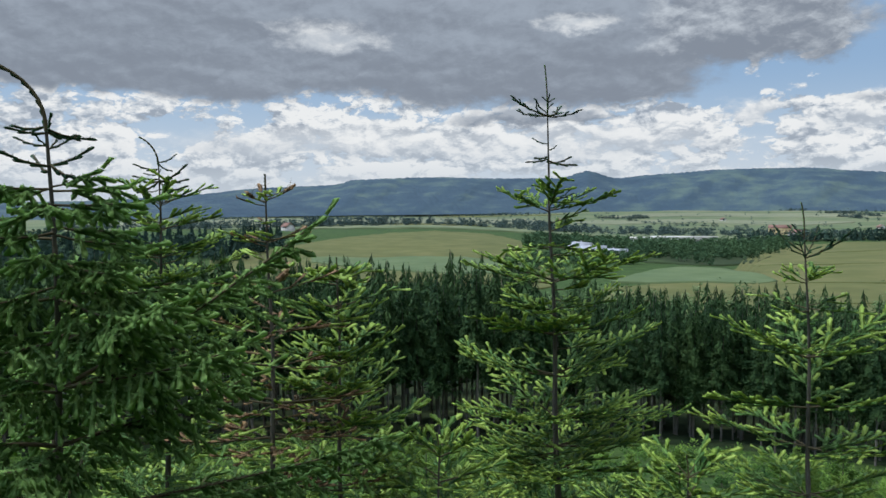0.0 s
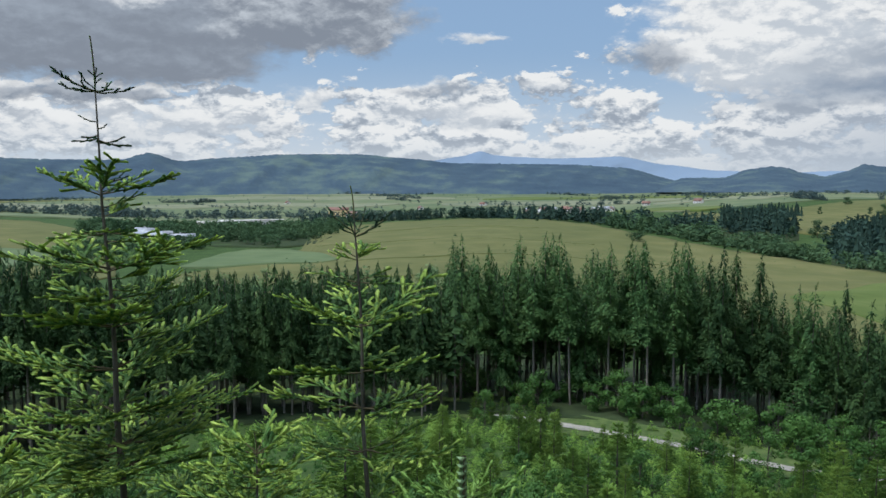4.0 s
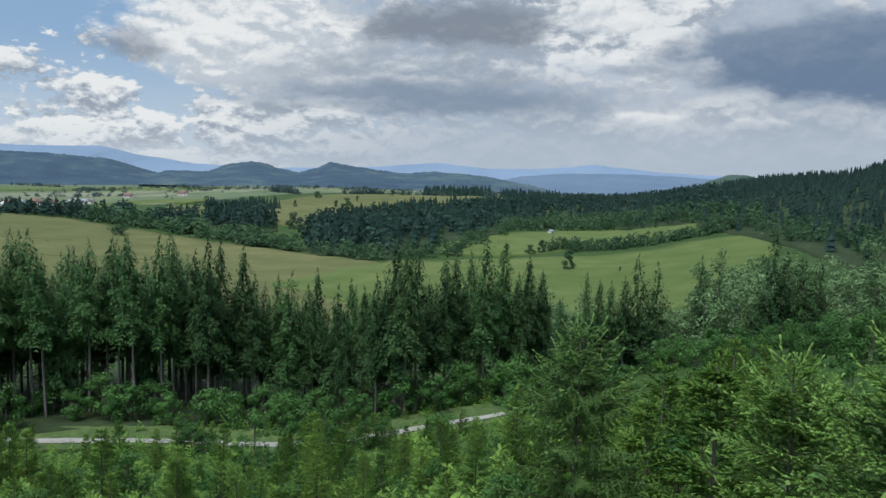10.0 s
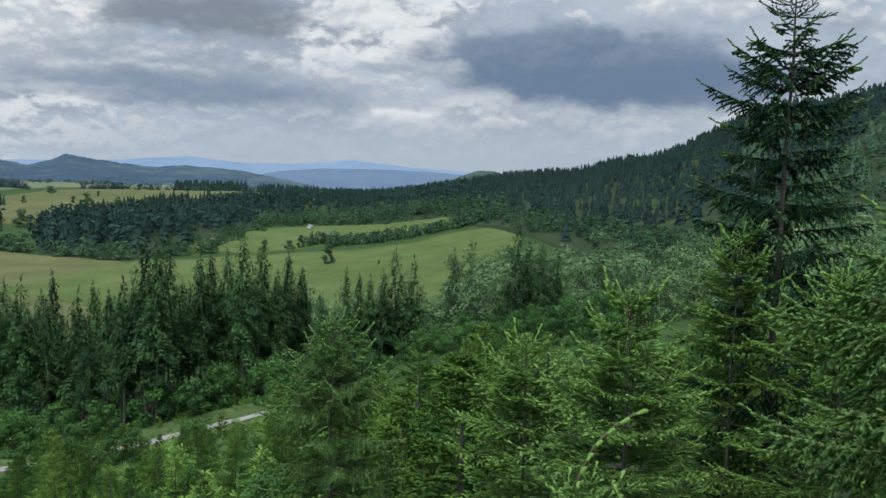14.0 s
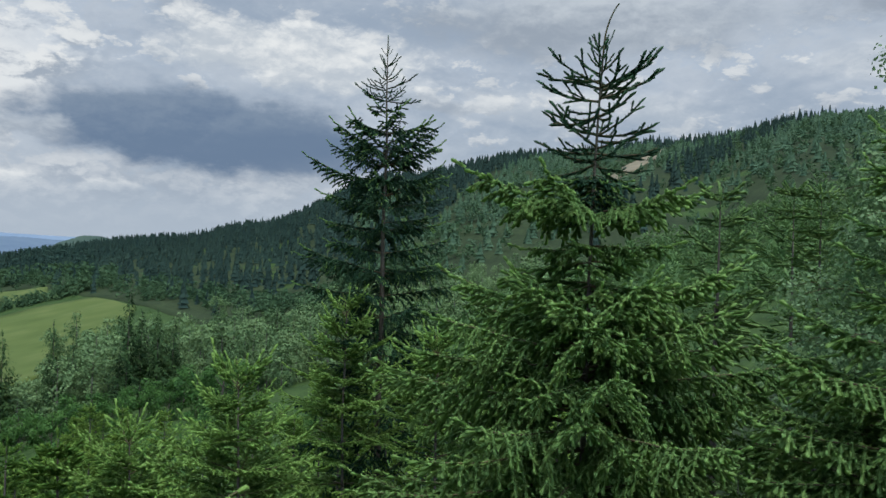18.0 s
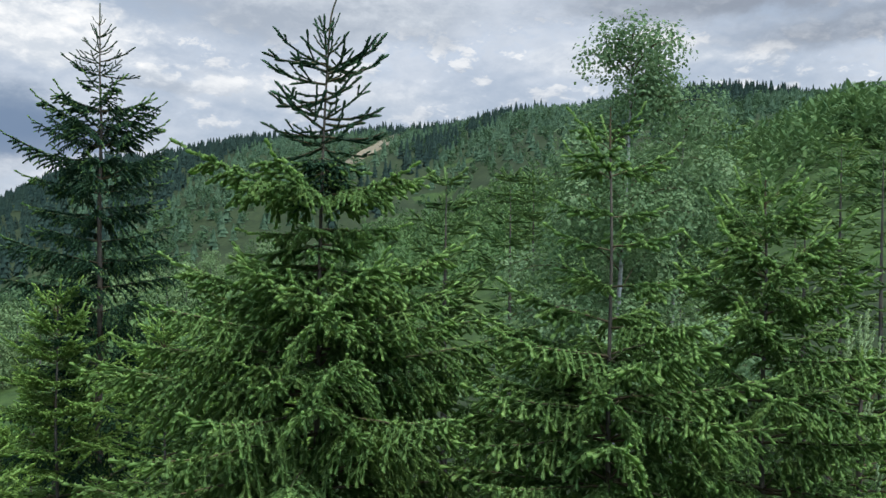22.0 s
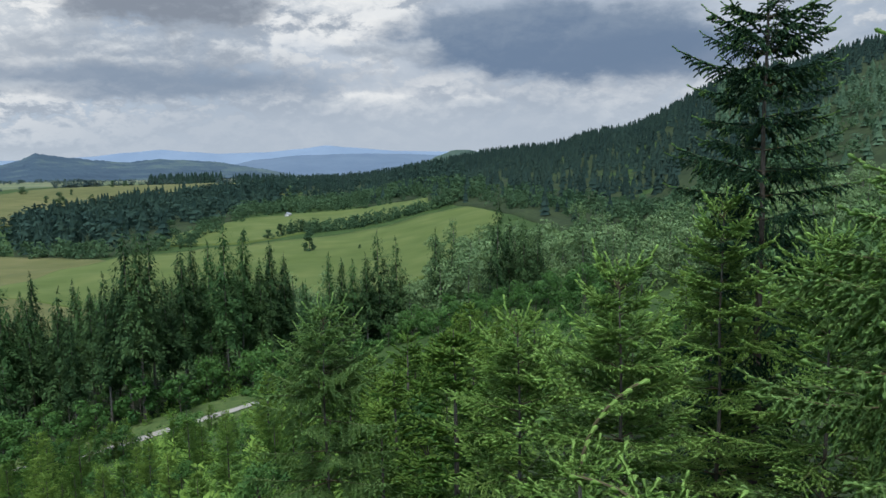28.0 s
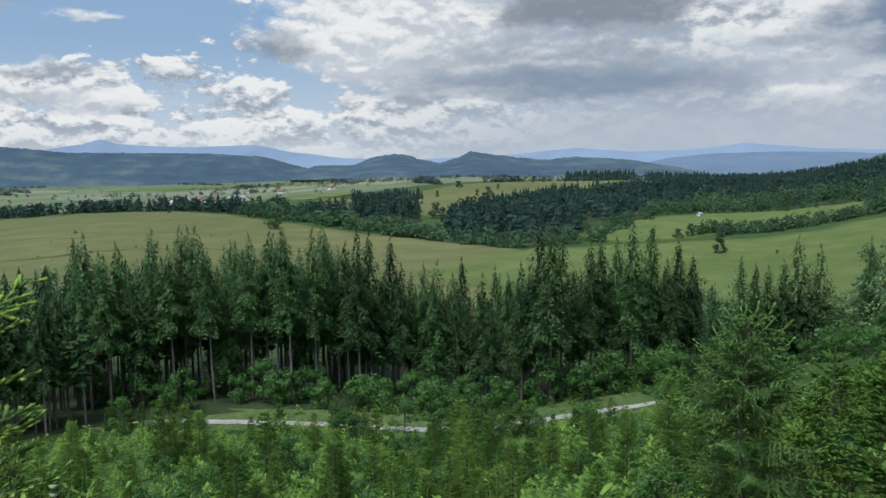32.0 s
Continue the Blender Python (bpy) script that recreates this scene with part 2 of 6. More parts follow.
# ---- materials ----
def material(name, dark, light, scale=1.0, rough=0.8, bump=0.0, thin=0.0, second=None, stretch=(1, 1, 1), island=0.0, glow=None, per_object=0.0):
    """A matt natural surface: two tones mixed by noise at two scales, with relief; thin: how much light a leaf lets through."""
    m = bpy.data.materials.new(name)
    m.use_nodes = True
    nt, links = m.node_tree.nodes, m.node_tree.links
    shade = nt["Principled BSDF"]
    place = nt.new("ShaderNodeTexCoord")
    maps = nt.new("ShaderNodeMapping")
    maps.inputs["Scale"].default_value = stretch
    links.new(place.outputs["Object"], maps.inputs[0])
    grain, patch = nt.new("ShaderNodeTexNoise"), nt.new("ShaderNodeTexNoise")
    for n, s, d in ((grain, scale, 8), (patch, scale * 0.11, 3)):
        links.new(maps.outputs[0], n.inputs["Vector"])
        n.inputs["Scale"].default_value, n.inputs["Detail"].default_value = s, d
    both = nt.new("ShaderNodeMath")
    both.operation = "MULTIPLY_ADD"
    links.new(patch.outputs[0], both.inputs[0])
    both.inputs[1].default_value = 0.9
    half = nt.new("ShaderNodeMath")
    half.operation = "MULTIPLY_ADD"
    links.new(grain.outputs[0], half.inputs[0])
    half.inputs[1].default_value, half.inputs[2].default_value = 1.3, -0.6
    links.new(half.outputs[0], both.inputs[2])
    value = both.outputs[0]
    if island:
        geo = nt.new("ShaderNodeNewGeometry")
        more = nt.new("ShaderNodeMath")
        more.operation = "MULTIPLY_ADD"
        links.new(geo.outputs["Random Per Island"], more.inputs[0])
        more.inputs[1].default_value = island
        links.new(value, more.inputs[2])
        low = nt.new("ShaderNodeMath")
        low.operation = "SUBTRACT"
        links.new(more.outputs[0], low.inputs[0])
        low.inputs[1].default_value = island / 2
        value = low.outputs[0]
    if per_object:
        info = nt.new("ShaderNodeObjectInfo")
        more = nt.new("ShaderNodeMath")
        more.operation = "MULTIPLY_ADD"
        links.new(info.outputs["Random"], more.inputs[0])
        more.inputs[1].default_value = per_object
        links.new(value, more.inputs[2])
        low = nt.new("ShaderNodeMath")
        low.operation = "SUBTRACT"
        links.new(more.outputs[0], low.inputs[0])
        low.inputs[1].default_value = per_object / 2
        value = low.outputs[0]
    ramp = nt.new("ShaderNodeValToRGB")
    links.new(value, ramp.inputs[0])
    e = ramp.color_ramp.elements
    e[0].position, e[0].color = 0.15, (*dark, 1)
    e[1].position, e[1].color = 0.85, (*light, 1)
    if second:
        e.new(0.5).color = (*second, 1)
    links.new(ramp.outputs[0], shade.inputs["Base Color"])
    shade.inputs["Roughness"].default_value = rough
    shade.inputs["Specular IOR Level"].default_value = 0.15
    if bump:
        bm_ = nt.new("ShaderNodeBump")
        bm_.inputs["Strength"].default_value, bm_.inputs["Distance"].default_value = 0.6, bump
        links.new(grain.outputs[0], bm_.inputs["Height"])
        links.new(bm_.outputs[0], shade.inputs["Normal"])
    # glow: the surface gives off its own colour, to imitate haze light
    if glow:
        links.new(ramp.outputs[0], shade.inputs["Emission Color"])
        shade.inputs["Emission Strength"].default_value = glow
    if thin:
        leaf, join = nt.new("ShaderNodeBsdfTranslucent"), nt.new("ShaderNodeMixShader")
        links.new(ramp.outputs[0], leaf.inputs[0])
        join.inputs[0].default_value = thin
        links.new(shade.outputs[0], join.inputs[1])
        links.new(leaf.outputs[0], join.inputs[2])
        links.new(join.outputs[0], nt["Material Output"].inputs[0])
    return m


M_GROUND = material("undergrowth", (0.017, 0.036, 0.009), (0.056, 0.094, 0.022), 1.4, 0.95, 0.15, second=(0.034, 0.064, 0.015))
# ground under trees, with their shade put into the dark colour
M_FLOORSHADE = material("shade_floor", (0.014, 0.024, 0.010), (0.037, 0.054, 0.020), 0.4, 1.0, 0.1)
M_MEADOW = material("meadow", (0.060, 0.088, 0.019), (0.112, 0.132, 0.039), 0.06, 0.95, 0.0, second=(0.080, 0.108, 0.027))
M_HAY = material("ripening_grass", (0.075, 0.084, 0.027), (0.131, 0.124, 0.047), 0.05, 0.95, 0.0, second=(0.097, 0.101, 0.034))
M_GREENCROP = material("green_crop", (0.072, 0.104, 0.045), (0.110, 0.142, 0.064), 0.08, 0.95)
# pale crop, greyed a little in its colour for distance haze
M_PALE = material("pale_field", (0.115, 0.132, 0.080), (0.190, 0.194, 0.118), 0.02, 0.95)
M_GRAVEL = material("gravel", (0.190, 0.175, 0.145), (0.350, 0.325, 0.275), 3.0, 0.95, 0.03)
M_VERGE = material("dry_verge", (0.038, 0.068, 0.018), (0.096, 0.128, 0.040), 1.0, 0.95, 0.05)
M_SPRUCE = material("spruce_needles", (0.122, 0.228, 0.066), (0.262, 0.420, 0.132), 2.0, 0.85, thin=0.55, island=0.2, per_object=0.25)
M_SPRUCE_TIP = material("new_spruce_needles", (0.175, 0.310, 0.085), (0.320, 0.485, 0.150), 2.0, 0.8, thin=0.55, island=0.25)
M_FIR = material("fir_needles", (0.225, 0.350, 0.055), (0.480, 0.620, 0.140), 3.0, 0.5, thin=0.35, island=0.5)
M_FIR_OLD = material("old_fir_needles", (0.070, 0.165, 0.038), (0.195, 0.335, 0.085), 3.0, 0.5, thin=0.35, island=0.4)
M_BROWN = material("dead_needles", (0.160, 0.095, 0.048), (0.350, 0.220, 0.110), 3.0, 0.8, thin=0.15, island=0.5)
M_CANDLE = material("pine_candles", (0.170, 0.270, 0.115), (0.330, 0.440, 0.220), 4.0, 0.8, thin=0.3, island=0.3)
M_BARK = material("conifer_bark", (0.045, 0.040, 0.030), (0.15, 0.13, 0.105), 9.0, 0.9, 0.01, stretch=(1, 1, 0.3))
M_PALEBARK = material("grey_bark", (0.07, 0.062, 0.050), (0.20, 0.18, 0.15), 5.0, 0.9, 0.01, stretch=(1, 1, 0.25))
M_TWIG = material("twig", (0.05, 0.042, 0.022), (0.12, 0.095, 0.05), 12.0, 0.85)
M_BIRCHBARK = material("birch_bark", (0.08, 0.075, 0.065), (0.52, 0.51, 0.48), 7.0, 0.7, 0.004, second=(0.40, 0.39, 0.36), stretch=(1, 1, 2.5))
M_BIRCH = material("birch_leaves", (0.095, 0.175, 0.070), (0.215, 0.320, 0.150), 2.0, 0.5, thin=0.4, island=0.25, per_object=0.3)
M_LEAF = material("broad_leaves", (0.028, 0.082, 0.018), (0.097, 0.198, 0.046), 1.0, 0.5, thin=0.35, island=0.25, per_object=0.35)
M_YOUNG = material("young_conifer_needles", (0.064, 0.145, 0.022), (0.225, 0.350, 0.066), 1.2, 0.6, thin=0.4, island=0.25, per_object=0.5)
M_SAPLING = material("sapling_needles", (0.100, 0.200, 0.042), (0.245, 0.395, 0.095), 2.0, 0.8, thin=0.5, island=0.25, per_object=0.25)
M_SAPLING_TIP = material("new_sapling_needles", (0.200, 0.345, 0.075), (0.345, 0.520, 0.140), 2.0, 0.8, thin=0.5, island=0.25)
M_SLOPE = material("upper_slope_needles", (0.044, 0.100, 0.032), (0.135, 0.220, 0.075), 1.2, 0.8, thin=0.25, island=0.3)
M_BIRCHWOOD = material("birch_wood_leaves", (0.044, 0.090, 0.032), (0.158, 0.236, 0.092), 0.8, 0.6, thin=0.06, island=0.15, per_object=0.5)
M_TALL = material("tall_conifer_needles", (0.016, 0.043, 0.014), (0.062, 0.115, 0.035), 0.6, 0.8, thin=0.2, island=0.25, per_object=0.35)
M_LARCH = material("larch_needles", (0.028, 0.076, 0.021), (0.094, 0.175, 0.054), 0.6, 0.7, thin=0.3, island=0.25, per_object=0.3)
# far conifers: some blue distance haze is put into the dark green
M_FARWOOD = material("hazy_far_conifers", (0.018, 0.041, 0.033), (0.038, 0.071, 0.048), 0.05, 0.9, island=0.2, thin=0.2)
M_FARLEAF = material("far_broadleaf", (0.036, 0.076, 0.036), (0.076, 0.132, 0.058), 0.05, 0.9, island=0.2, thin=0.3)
# for trees beyond 1 km: distance haze put into a paler, bluer colour
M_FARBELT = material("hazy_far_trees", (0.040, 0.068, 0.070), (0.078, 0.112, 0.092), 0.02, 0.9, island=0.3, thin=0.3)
M_THICKET = material("thicket_leaves", (0.045, 0.120, 0.026), (0.165, 0.290, 0.066), 0.25, 0.7, thin=0.4, island=0.25)
M_WALL = material("render_wall", (0.40, 0.38, 0.35), (0.60, 0.58, 0.54), 0.5, 0.9)
M_WALLY = material("ochre_wall", (0.50, 0.38, 0.18), (0.66, 0.52, 0.28), 0.5, 0.9)
M_ROOF = material("red_roof", (0.16, 0.085, 0.065), (0.25, 0.145, 0.115), 0.8, 0.85)
M_ROOFG = material("grey_roof", (0.22, 0.23, 0.25), (0.40, 0.41, 0.43), 0.8, 0.7)
M_GLASS = material("window_pane", (0.03, 0.035, 0.04), (0.06, 0.07, 0.08), 1.0, 0.15)
M_EARTH = material("bare_earth", (0.13, 0.115, 0.075), (0.23, 0.195, 0.13), 0.1, 1.0)
# distance haze is put into the ridge colours: bluer, paler, more glow farther off
M_RIDGE = material("hazy_forest_ridge", (0.024, 0.041, 0.060), (0.064, 0.092, 0.084), 0.009, 1.0, second=(0.033, 0.054, 0.072), glow=0.55, stretch=(1, 1, 2.0))
M_RIDGE2 = material("hazy_distant_ridge", (0.064, 0.092, 0.130), (0.082, 0.114, 0.150), 0.006, 1.0, glow=0.75)
M_RIDGE3 = material("hazy_farthest_ridge", (0.100, 0.138, 0.188), (0.122, 0.162, 0.212), 0.004, 1.0, glow=0.85)
M_FURROW = material("field_furrow", (0.078, 0.092, 0.030), (0.115, 0.122, 0.044), 0.3, 0.95)
# hilltop green dulled and blued in colour for the haze before it
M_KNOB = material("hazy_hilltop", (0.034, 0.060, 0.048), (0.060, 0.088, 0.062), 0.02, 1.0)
# dark old needles, with their backlit look against the sky put into the colour
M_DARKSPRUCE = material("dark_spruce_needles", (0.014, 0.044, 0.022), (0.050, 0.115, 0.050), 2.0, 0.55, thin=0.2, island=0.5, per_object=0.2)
# both hillside colours hold painted haze; the young wood is also lighter green
M_HILLGREEN = material("hazy_young_wood", (0.055, 0.106, 0.062), (0.105, 0.172, 0.094), 0.03, 0.9, island=0.3, thin=0.3)
M_HILLDARK = material("hazy_hill_conifers", (0.017, 0.037, 0.031), (0.036, 0.065, 0.046), 0.05, 0.9, island=0.15, thin=0.15)
M_SIDE = material("bright_conifer_needles", (0.095, 0.180, 0.052), (0.225, 0.345, 0.110), 1.2, 0.8, thin=0.45, island=0.4, per_object=0.4)
# field tones with a little haze blue mixed in
M_FARFIELD = material("valley_fields", (0.062, 0.094, 0.046), (0.172, 0.174, 0.098), 0.012, 0.95, second=(0.105, 0.130, 0.064))

# ---- terrain: heading (degrees, anticlockwise from +y) and distance from the viewpoint ----
DIST = np.array([0, 15, 30, 60, 100, 160, 300, 500, 800, 1200, 1800, 2600, 3600, 4900.0])
PROFILE = {}


def profile(heading, *heights):
    PROFILE[heading] = np.array(heights, float)


profile(-300, -1.7, -5, -7, -10, -14, -18, -24, -20, -10, 0, 0, 0, 0, 0)
profile(-260, -1.7, -2, 2, 8, 14, 26, 55, 90, 140, 160, 160, 150, 140, 140)
profile(-200, -1.7, -1, 4, 14, 26, 45, 85, 140, 200, 210, 200, 180, 160, 160)
profile(-160, -1.7, -3.5, -2, 2, 10, 22, 45, 78, 131, 136, 130, 110, 80, 80)
profile(-150, -1.7, -4.2, -3.5, -1.5, 3, 11, 36, 85, 147, 150, 140, 110, 70, 70)
profile(-140, -1.7, -4.8, -5, -5, -4, 0, 26, 72, 136, 134, 120, 90, 60, 60)
profile(-130, -1.7, -5.4, -6.5, -8, -8.5, -8, 8, 54, 117, 117, 100, 65, 30, 30)
profile(-120, -1.7, -6, -8, -11, -13, -16, -9, 38, 106, 108, 90, 45, 0, 0)
profile(-110, -1.7, -6.5, -9.2, -13, -16.5, -21, -19, 14, 77, 84, 62, 10, -30, -30)
profile(-100, -1.7, -7, -10.5, -15.5, -20, -26, -32, -20, 20, 22, -10, -40, -60, -60)
profile(-95, -1.7, -7.3, -11, -16.7, -21.5, -27.8, -34, -24, 3, 4, -17, -45, -63, -63)
profile(-80, -1.7, -8.5, -13.5, -22, -28.5, -35, -45, -46, -42, -27, -55, -72, -75, -75)
profile(-60, -1.7, -9.2, -15, -25.5, -33, -38, -44, -50, -48, -38, -37, -62, -62, -62)
profile(-40, -1.7, -9.2, -15, -25, -32, -38, -43, -43, -40, -62, -70, -74, -82, -82)
profile(-20, -1.7, -9, -14.5, -24.5, -32, -38, -45, -46.5, -56, -68, -72, -75, -80, -80)
profile(0, -1.7, -9, -14, -24, -33, -38, -43, -46, -40, -48, -68, -78, -105, -105)
profile(20, -1.7, -8, -13, -22, -31, -36, -40, -42, -36, -45, -65, -75, -95, -95)
profile(60, -1.7, -5, -7, -10, -14, -18, -24, -20, -10, 0, 0, 0, 0, 0)
HEADS = np.array(sorted(PROFILE))
TABLE = np.array([PROFILE[h] for h in HEADS])


def height(h, d):
    """Ground height at a heading and a distance (arrays allowed)."""
    h, d = np.broadcast_arrays(np.asarray(h, float), np.asarray(d, float))
    h = (h + 300) % 360 - 300
    k = np.clip(np.searchsorted(HEADS, h, side="right") - 1, 0, len(HEADS) - 2)
    s = (h - HEADS[k]) / (HEADS[k + 1] - HEADS[k])
    s = s * s * (3 - 2 * s)
    out = np.zeros(h.shape)
    for f in (0.82, 0.94, 1.06, 1.18):
        e = np.clip(d * f, 0, 4899)
        j = np.clip(np.searchsorted(DIST, e, side="right") - 1, 0, len(DIST) - 2)
        u = (e - DIST[j]) / (DIST[j + 1] - DIST[j])
        lo = TABLE[k, j] * (1 - u) + TABLE[k, j + 1] * u
        hi = TABLE[k + 1, j] * (1 - u) + TABLE[k + 1, j + 1] * u
        out += (lo * (1 - s) + hi * s) / 4
    x, y = -np.sin(np.radians(h)) * d, np.cos(np.radians(h)) * d
    out += np.clip(d / 60, 0, 1) * 0.5 * np.sin(x * 0.11 + 1.3 * np.sin(y * 0.07)) * np.sin(y * 0.093 + 0.7)
    out += np.clip(d / 900, 0, 1) * 2.0 * np.sin(x * 0.011 + y * 0.004) * np.sin(y * 0.009 - x * 0.003)
    return out


def xyz(h, d, up=0.0):
    h, d = np.asarray(h, float), np.asarray(d, float)
    return np.stack(np.broadcast_arrays(-np.sin(np.radians(h)) * d, np.cos(np.radians(h)) * d, height(h, d) + up), -1)

# ---- mesh helpers ----
rng = np.random.default_rng(7)


class Geo:
    """Collects triangles with a material slot each."""

    def __init__(self):
        self.v, self.f, self.m, self.n = [], [], [], 0

    def add(self, verts, tris, slot=0):
        verts, tris = np.asarray(verts, float).reshape(-1, 3), np.asarray(tris, int).reshape(-1, 3)
        self.v.append(verts)
        self.f.append(tris + self.n)
        self.m.append(np.full(len(tris), slot))
        self.n += len(verts)
        return self

    def mesh(self, name, mats, smooth=False):
        me = bpy.data.meshes.new(name)
        v, f, m = np.concatenate(self.v), np.concatenate(self.f), np.concatenate(self.m)
        me.vertices.add(len(v))
        me.vertices.foreach_set("co", v.ravel())
        me.loops.add(f.size)
        me.loops.foreach_set("vertex_index", f.ravel())
        me.polygons.add(len(f))
        me.polygons.foreach_set("loop_start", np.arange(0, f.size, 3))
        me.polygons.foreach_set("material_index", m)
        if smooth:
            me.polygons.foreach_set("use_smooth", np.ones(len(f), bool))
        for x in mats:
            me.materials.append(x)
        me.update(calc_edges=True)
        return me


def part(name, geo, mats, parent=None, label="", smooth=False):
    ob = new(name, geo.mesh(name, mats if isinstance(mats, (list, tuple)) else [mats], smooth))
    if parent is not None:
        ob.parent = parent
    return tagged(ob, label)


def unit(a):
    a = np.asarray(a, float)
    return a / np.maximum(np.linalg.norm(a, axis=-1, keepdims=True), 1e-9)


def place(geo, template, origin, way, up, size, slot=0, wide=None):
    """Sets copies of a template (along its x, z up) at origins, along ways, with sizes, in one mesh."""
    tv, tf = template
    origin, way = np.asarray(origin, float).reshape(-1, 3), unit(np.asarray(way, float).reshape(-1, 3))
    up = np.broadcast_to(np.asarray(up, float), way.shape)
    size = np.broadcast_to(np.asarray(size, float).reshape(-1, 1), (len(way), 1))
    wide = size if wide is None else np.broadcast_to(np.asarray(wide, float).reshape(-1, 1), (len(way), 1))
    side = unit(np.cross(up, way))
    up = np.cross(way, side)
    v = (origin[:, None] + tv[None, :, :1] * (way * size)[:, None] + tv[None, :, 1:2] * (side * wide)[:, None]
         + tv[None, :, 2:3] * (up * wide)[:, None])
    f = tf[None] + (np.arange(len(way)) * len(tv))[:, None, None]
    geo.add(v.reshape(-1, 3), f.reshape(-1, 3), slot)


def tube(geo, points, radii, sides=6, slot=0):
    """A tapered limb through points."""
    p, n = np.asarray(points, float), len(points)
    t = unit(np.gradient(p, axis=0))
    ref = np.where(np.abs(t[:, 2:3]) > 0.9, np.array([[1.0, 0, 0]]), np.array([[0, 0, 1.0]]))
    a = unit(np.cross(t, ref))
    b = np.cross(t, a)
    ang = np.arange(sides) * 2 * np.pi / sides
    ring = p[:, None] + np.asarray(radii, float).reshape(-1, 1, 1) * (a[:, None] * np.cos(ang)[None, :, None] + b[:, None] * np.sin(ang)[None, :, None])
    i, j = np.meshgrid(np.arange(n - 1), np.arange(sides), indexing="ij")
    k = (j + 1) % sides
    q = [i * sides + j, i * sides + k, (i + 1) * sides + k, (i + 1) * sides + j]
    tris = np.concatenate([np.stack([q[0], q[1], q[2]], -1).reshape(-1, 3), np.stack([q[0], q[2], q[3]], -1).reshape(-1, 3)])
    geo.add(ring.reshape(-1, 3), tris, slot)


def at(h, d, up=0.0):
    return Vector(xyz(h, d, up).tolist())


def thing(name, h, d, label, category, group="", sink=0.0, turn=0.0, size=1.0):
    ob = new(name)
    ob.matrix_basis = Matrix.Translation(at(h, d, -sink)) @ Matrix.Rotation(radians(turn), 4, "Z") @ Matrix.Diagonal((size, size, size, 1))
    return tagged(ob, label, category, group)


# ---- ground ----
def sheet(name, heads, dists, mat, lift=0.0, kind="structure", label="", category=""):
    g = Geo()
    hh, dd = np.meshgrid(heads, dists, indexing="ij")
    a, b = hh.shape
    i, j = np.meshgrid(np.arange(a - 1), np.arange(b - 1), indexing="ij")
    q = [i * b + j, (i + 1) * b + j, (i + 1) * b + j + 1, i * b + j + 1]
    g.add(xyz(hh, dd, lift).reshape(-1, 3), np.concatenate([np.stack([q[0], q[2], q[1]], -1).reshape(-1, 3), np.stack([q[0], q[3], q[2]], -1).reshape(-1, 3)]))
    return tagged(part(name, g, mat, smooth=True), label, category, kind=kind)


sheet("ground", np.arange(-300, 60.1, 1.5), np.concatenate([[0.0], np.geomspace(3, 4850, 130)]), M_GROUND, label="rough green hillside and valley floor", category="ground")


def field(name, outline, mat, lift, label, rows=14):
    """A field laid on the ground inside an outline of (heading, near distance, far distance) from one side to the other."""
    o = np.array(outline, float)
    heads = np.linspace(o[0, 0], o[-1, 0], max(12, int(abs(o[0, 0] - o[-1, 0]) * 2.5)))
    key = o[:, 0] if o[0, 0] < o[-1, 0] else o[::-1, 0]
    cols = o if o[0, 0] < o[-1, 0] else o[::-1]
    near, far = np.interp(heads, key, cols[:, 1]), np.interp(heads, key, cols[:, 2])
    s = np.linspace(0, 1, rows)
    dd = near[:, None] + (far - near)[:, None] * s[None]
    hh = np.broadcast_to(heads[:, None], dd.shape)
    # the rim goes down into the ground
    dd, hh = np.pad(dd, 1, mode="edge"), np.pad(hh, 1, mode="edge")
    up = np.pad(np.full((dd.shape[0] - 2, dd.shape[1] - 2), float(lift)), 1, constant_values=-1.5)
    a, b = dd.shape
    i, j = np.meshgrid(np.arange(a - 1), np.arange(b - 1), indexing="ij")
    q = [i * b + j, (i + 1) * b + j, (i + 1) * b + j + 1, i * b + j + 1]
    g = Geo()
    g.add(xyz(hh, dd, up).reshape(-1, 3), np.concatenate([np.stack([q[0], q[2], q[1]], -1).reshape(-1, 3), np.stack([q[0], q[3], q[2]], -1).reshape(-1, 3)]))
    return tagged(part(name, g, mat, smooth=True), label, "field", kind="structure")


field("field", [(-14, 330, 372), (-19, 300, 420), (-23, 260, 500), (-24.5, 250, 820), (-30, 230, 930), (-35, 220, 900), (-40, 210, 770), (-45, 200, 640), (-50, 200, 560), (-57, 200, 500), (-63, 200, 437), (-66, 220, 400)],
      M_HAY, 0.5, "broad ripening hay field, ochre green", 30)
field("field", [(-14.5, 405, 408), (-17, 404, 470), (-19, 406, 503), (-22, 408, 500), (-24, 412, 470), (-25.5, 425, 428)], M_GREENCROP, 1.0, "small blue-green crop on a mound")
field("field", [(14, 420, 590), (9, 400, 633), (4, 400, 760), (-2, 380, 960), (-6, 370, 930), (-9, 360, 700), (-10.5, 380, 420)], M_HAY, 0.6, "hay field with pale mown bands", 24)
field("field", [(7, 520, 560), (2, 470, 560), (-4, 440, 560), (-9, 440, 500)], M_GREENCROP, 1.1, "green mown band across a field")
field("meadow", [(-57, 305, 310), (-60, 275, 345), (-63, 245, 395), (-66, 215, 425), (-70, 210, 430), (-76, 210, 442), (-82, 215, 478), (-87, 240, 485), (-90, 300, 463), (-92.3, 385, 400)], M_MEADOW, 0.7, "bright green meadow below the wood", 24)
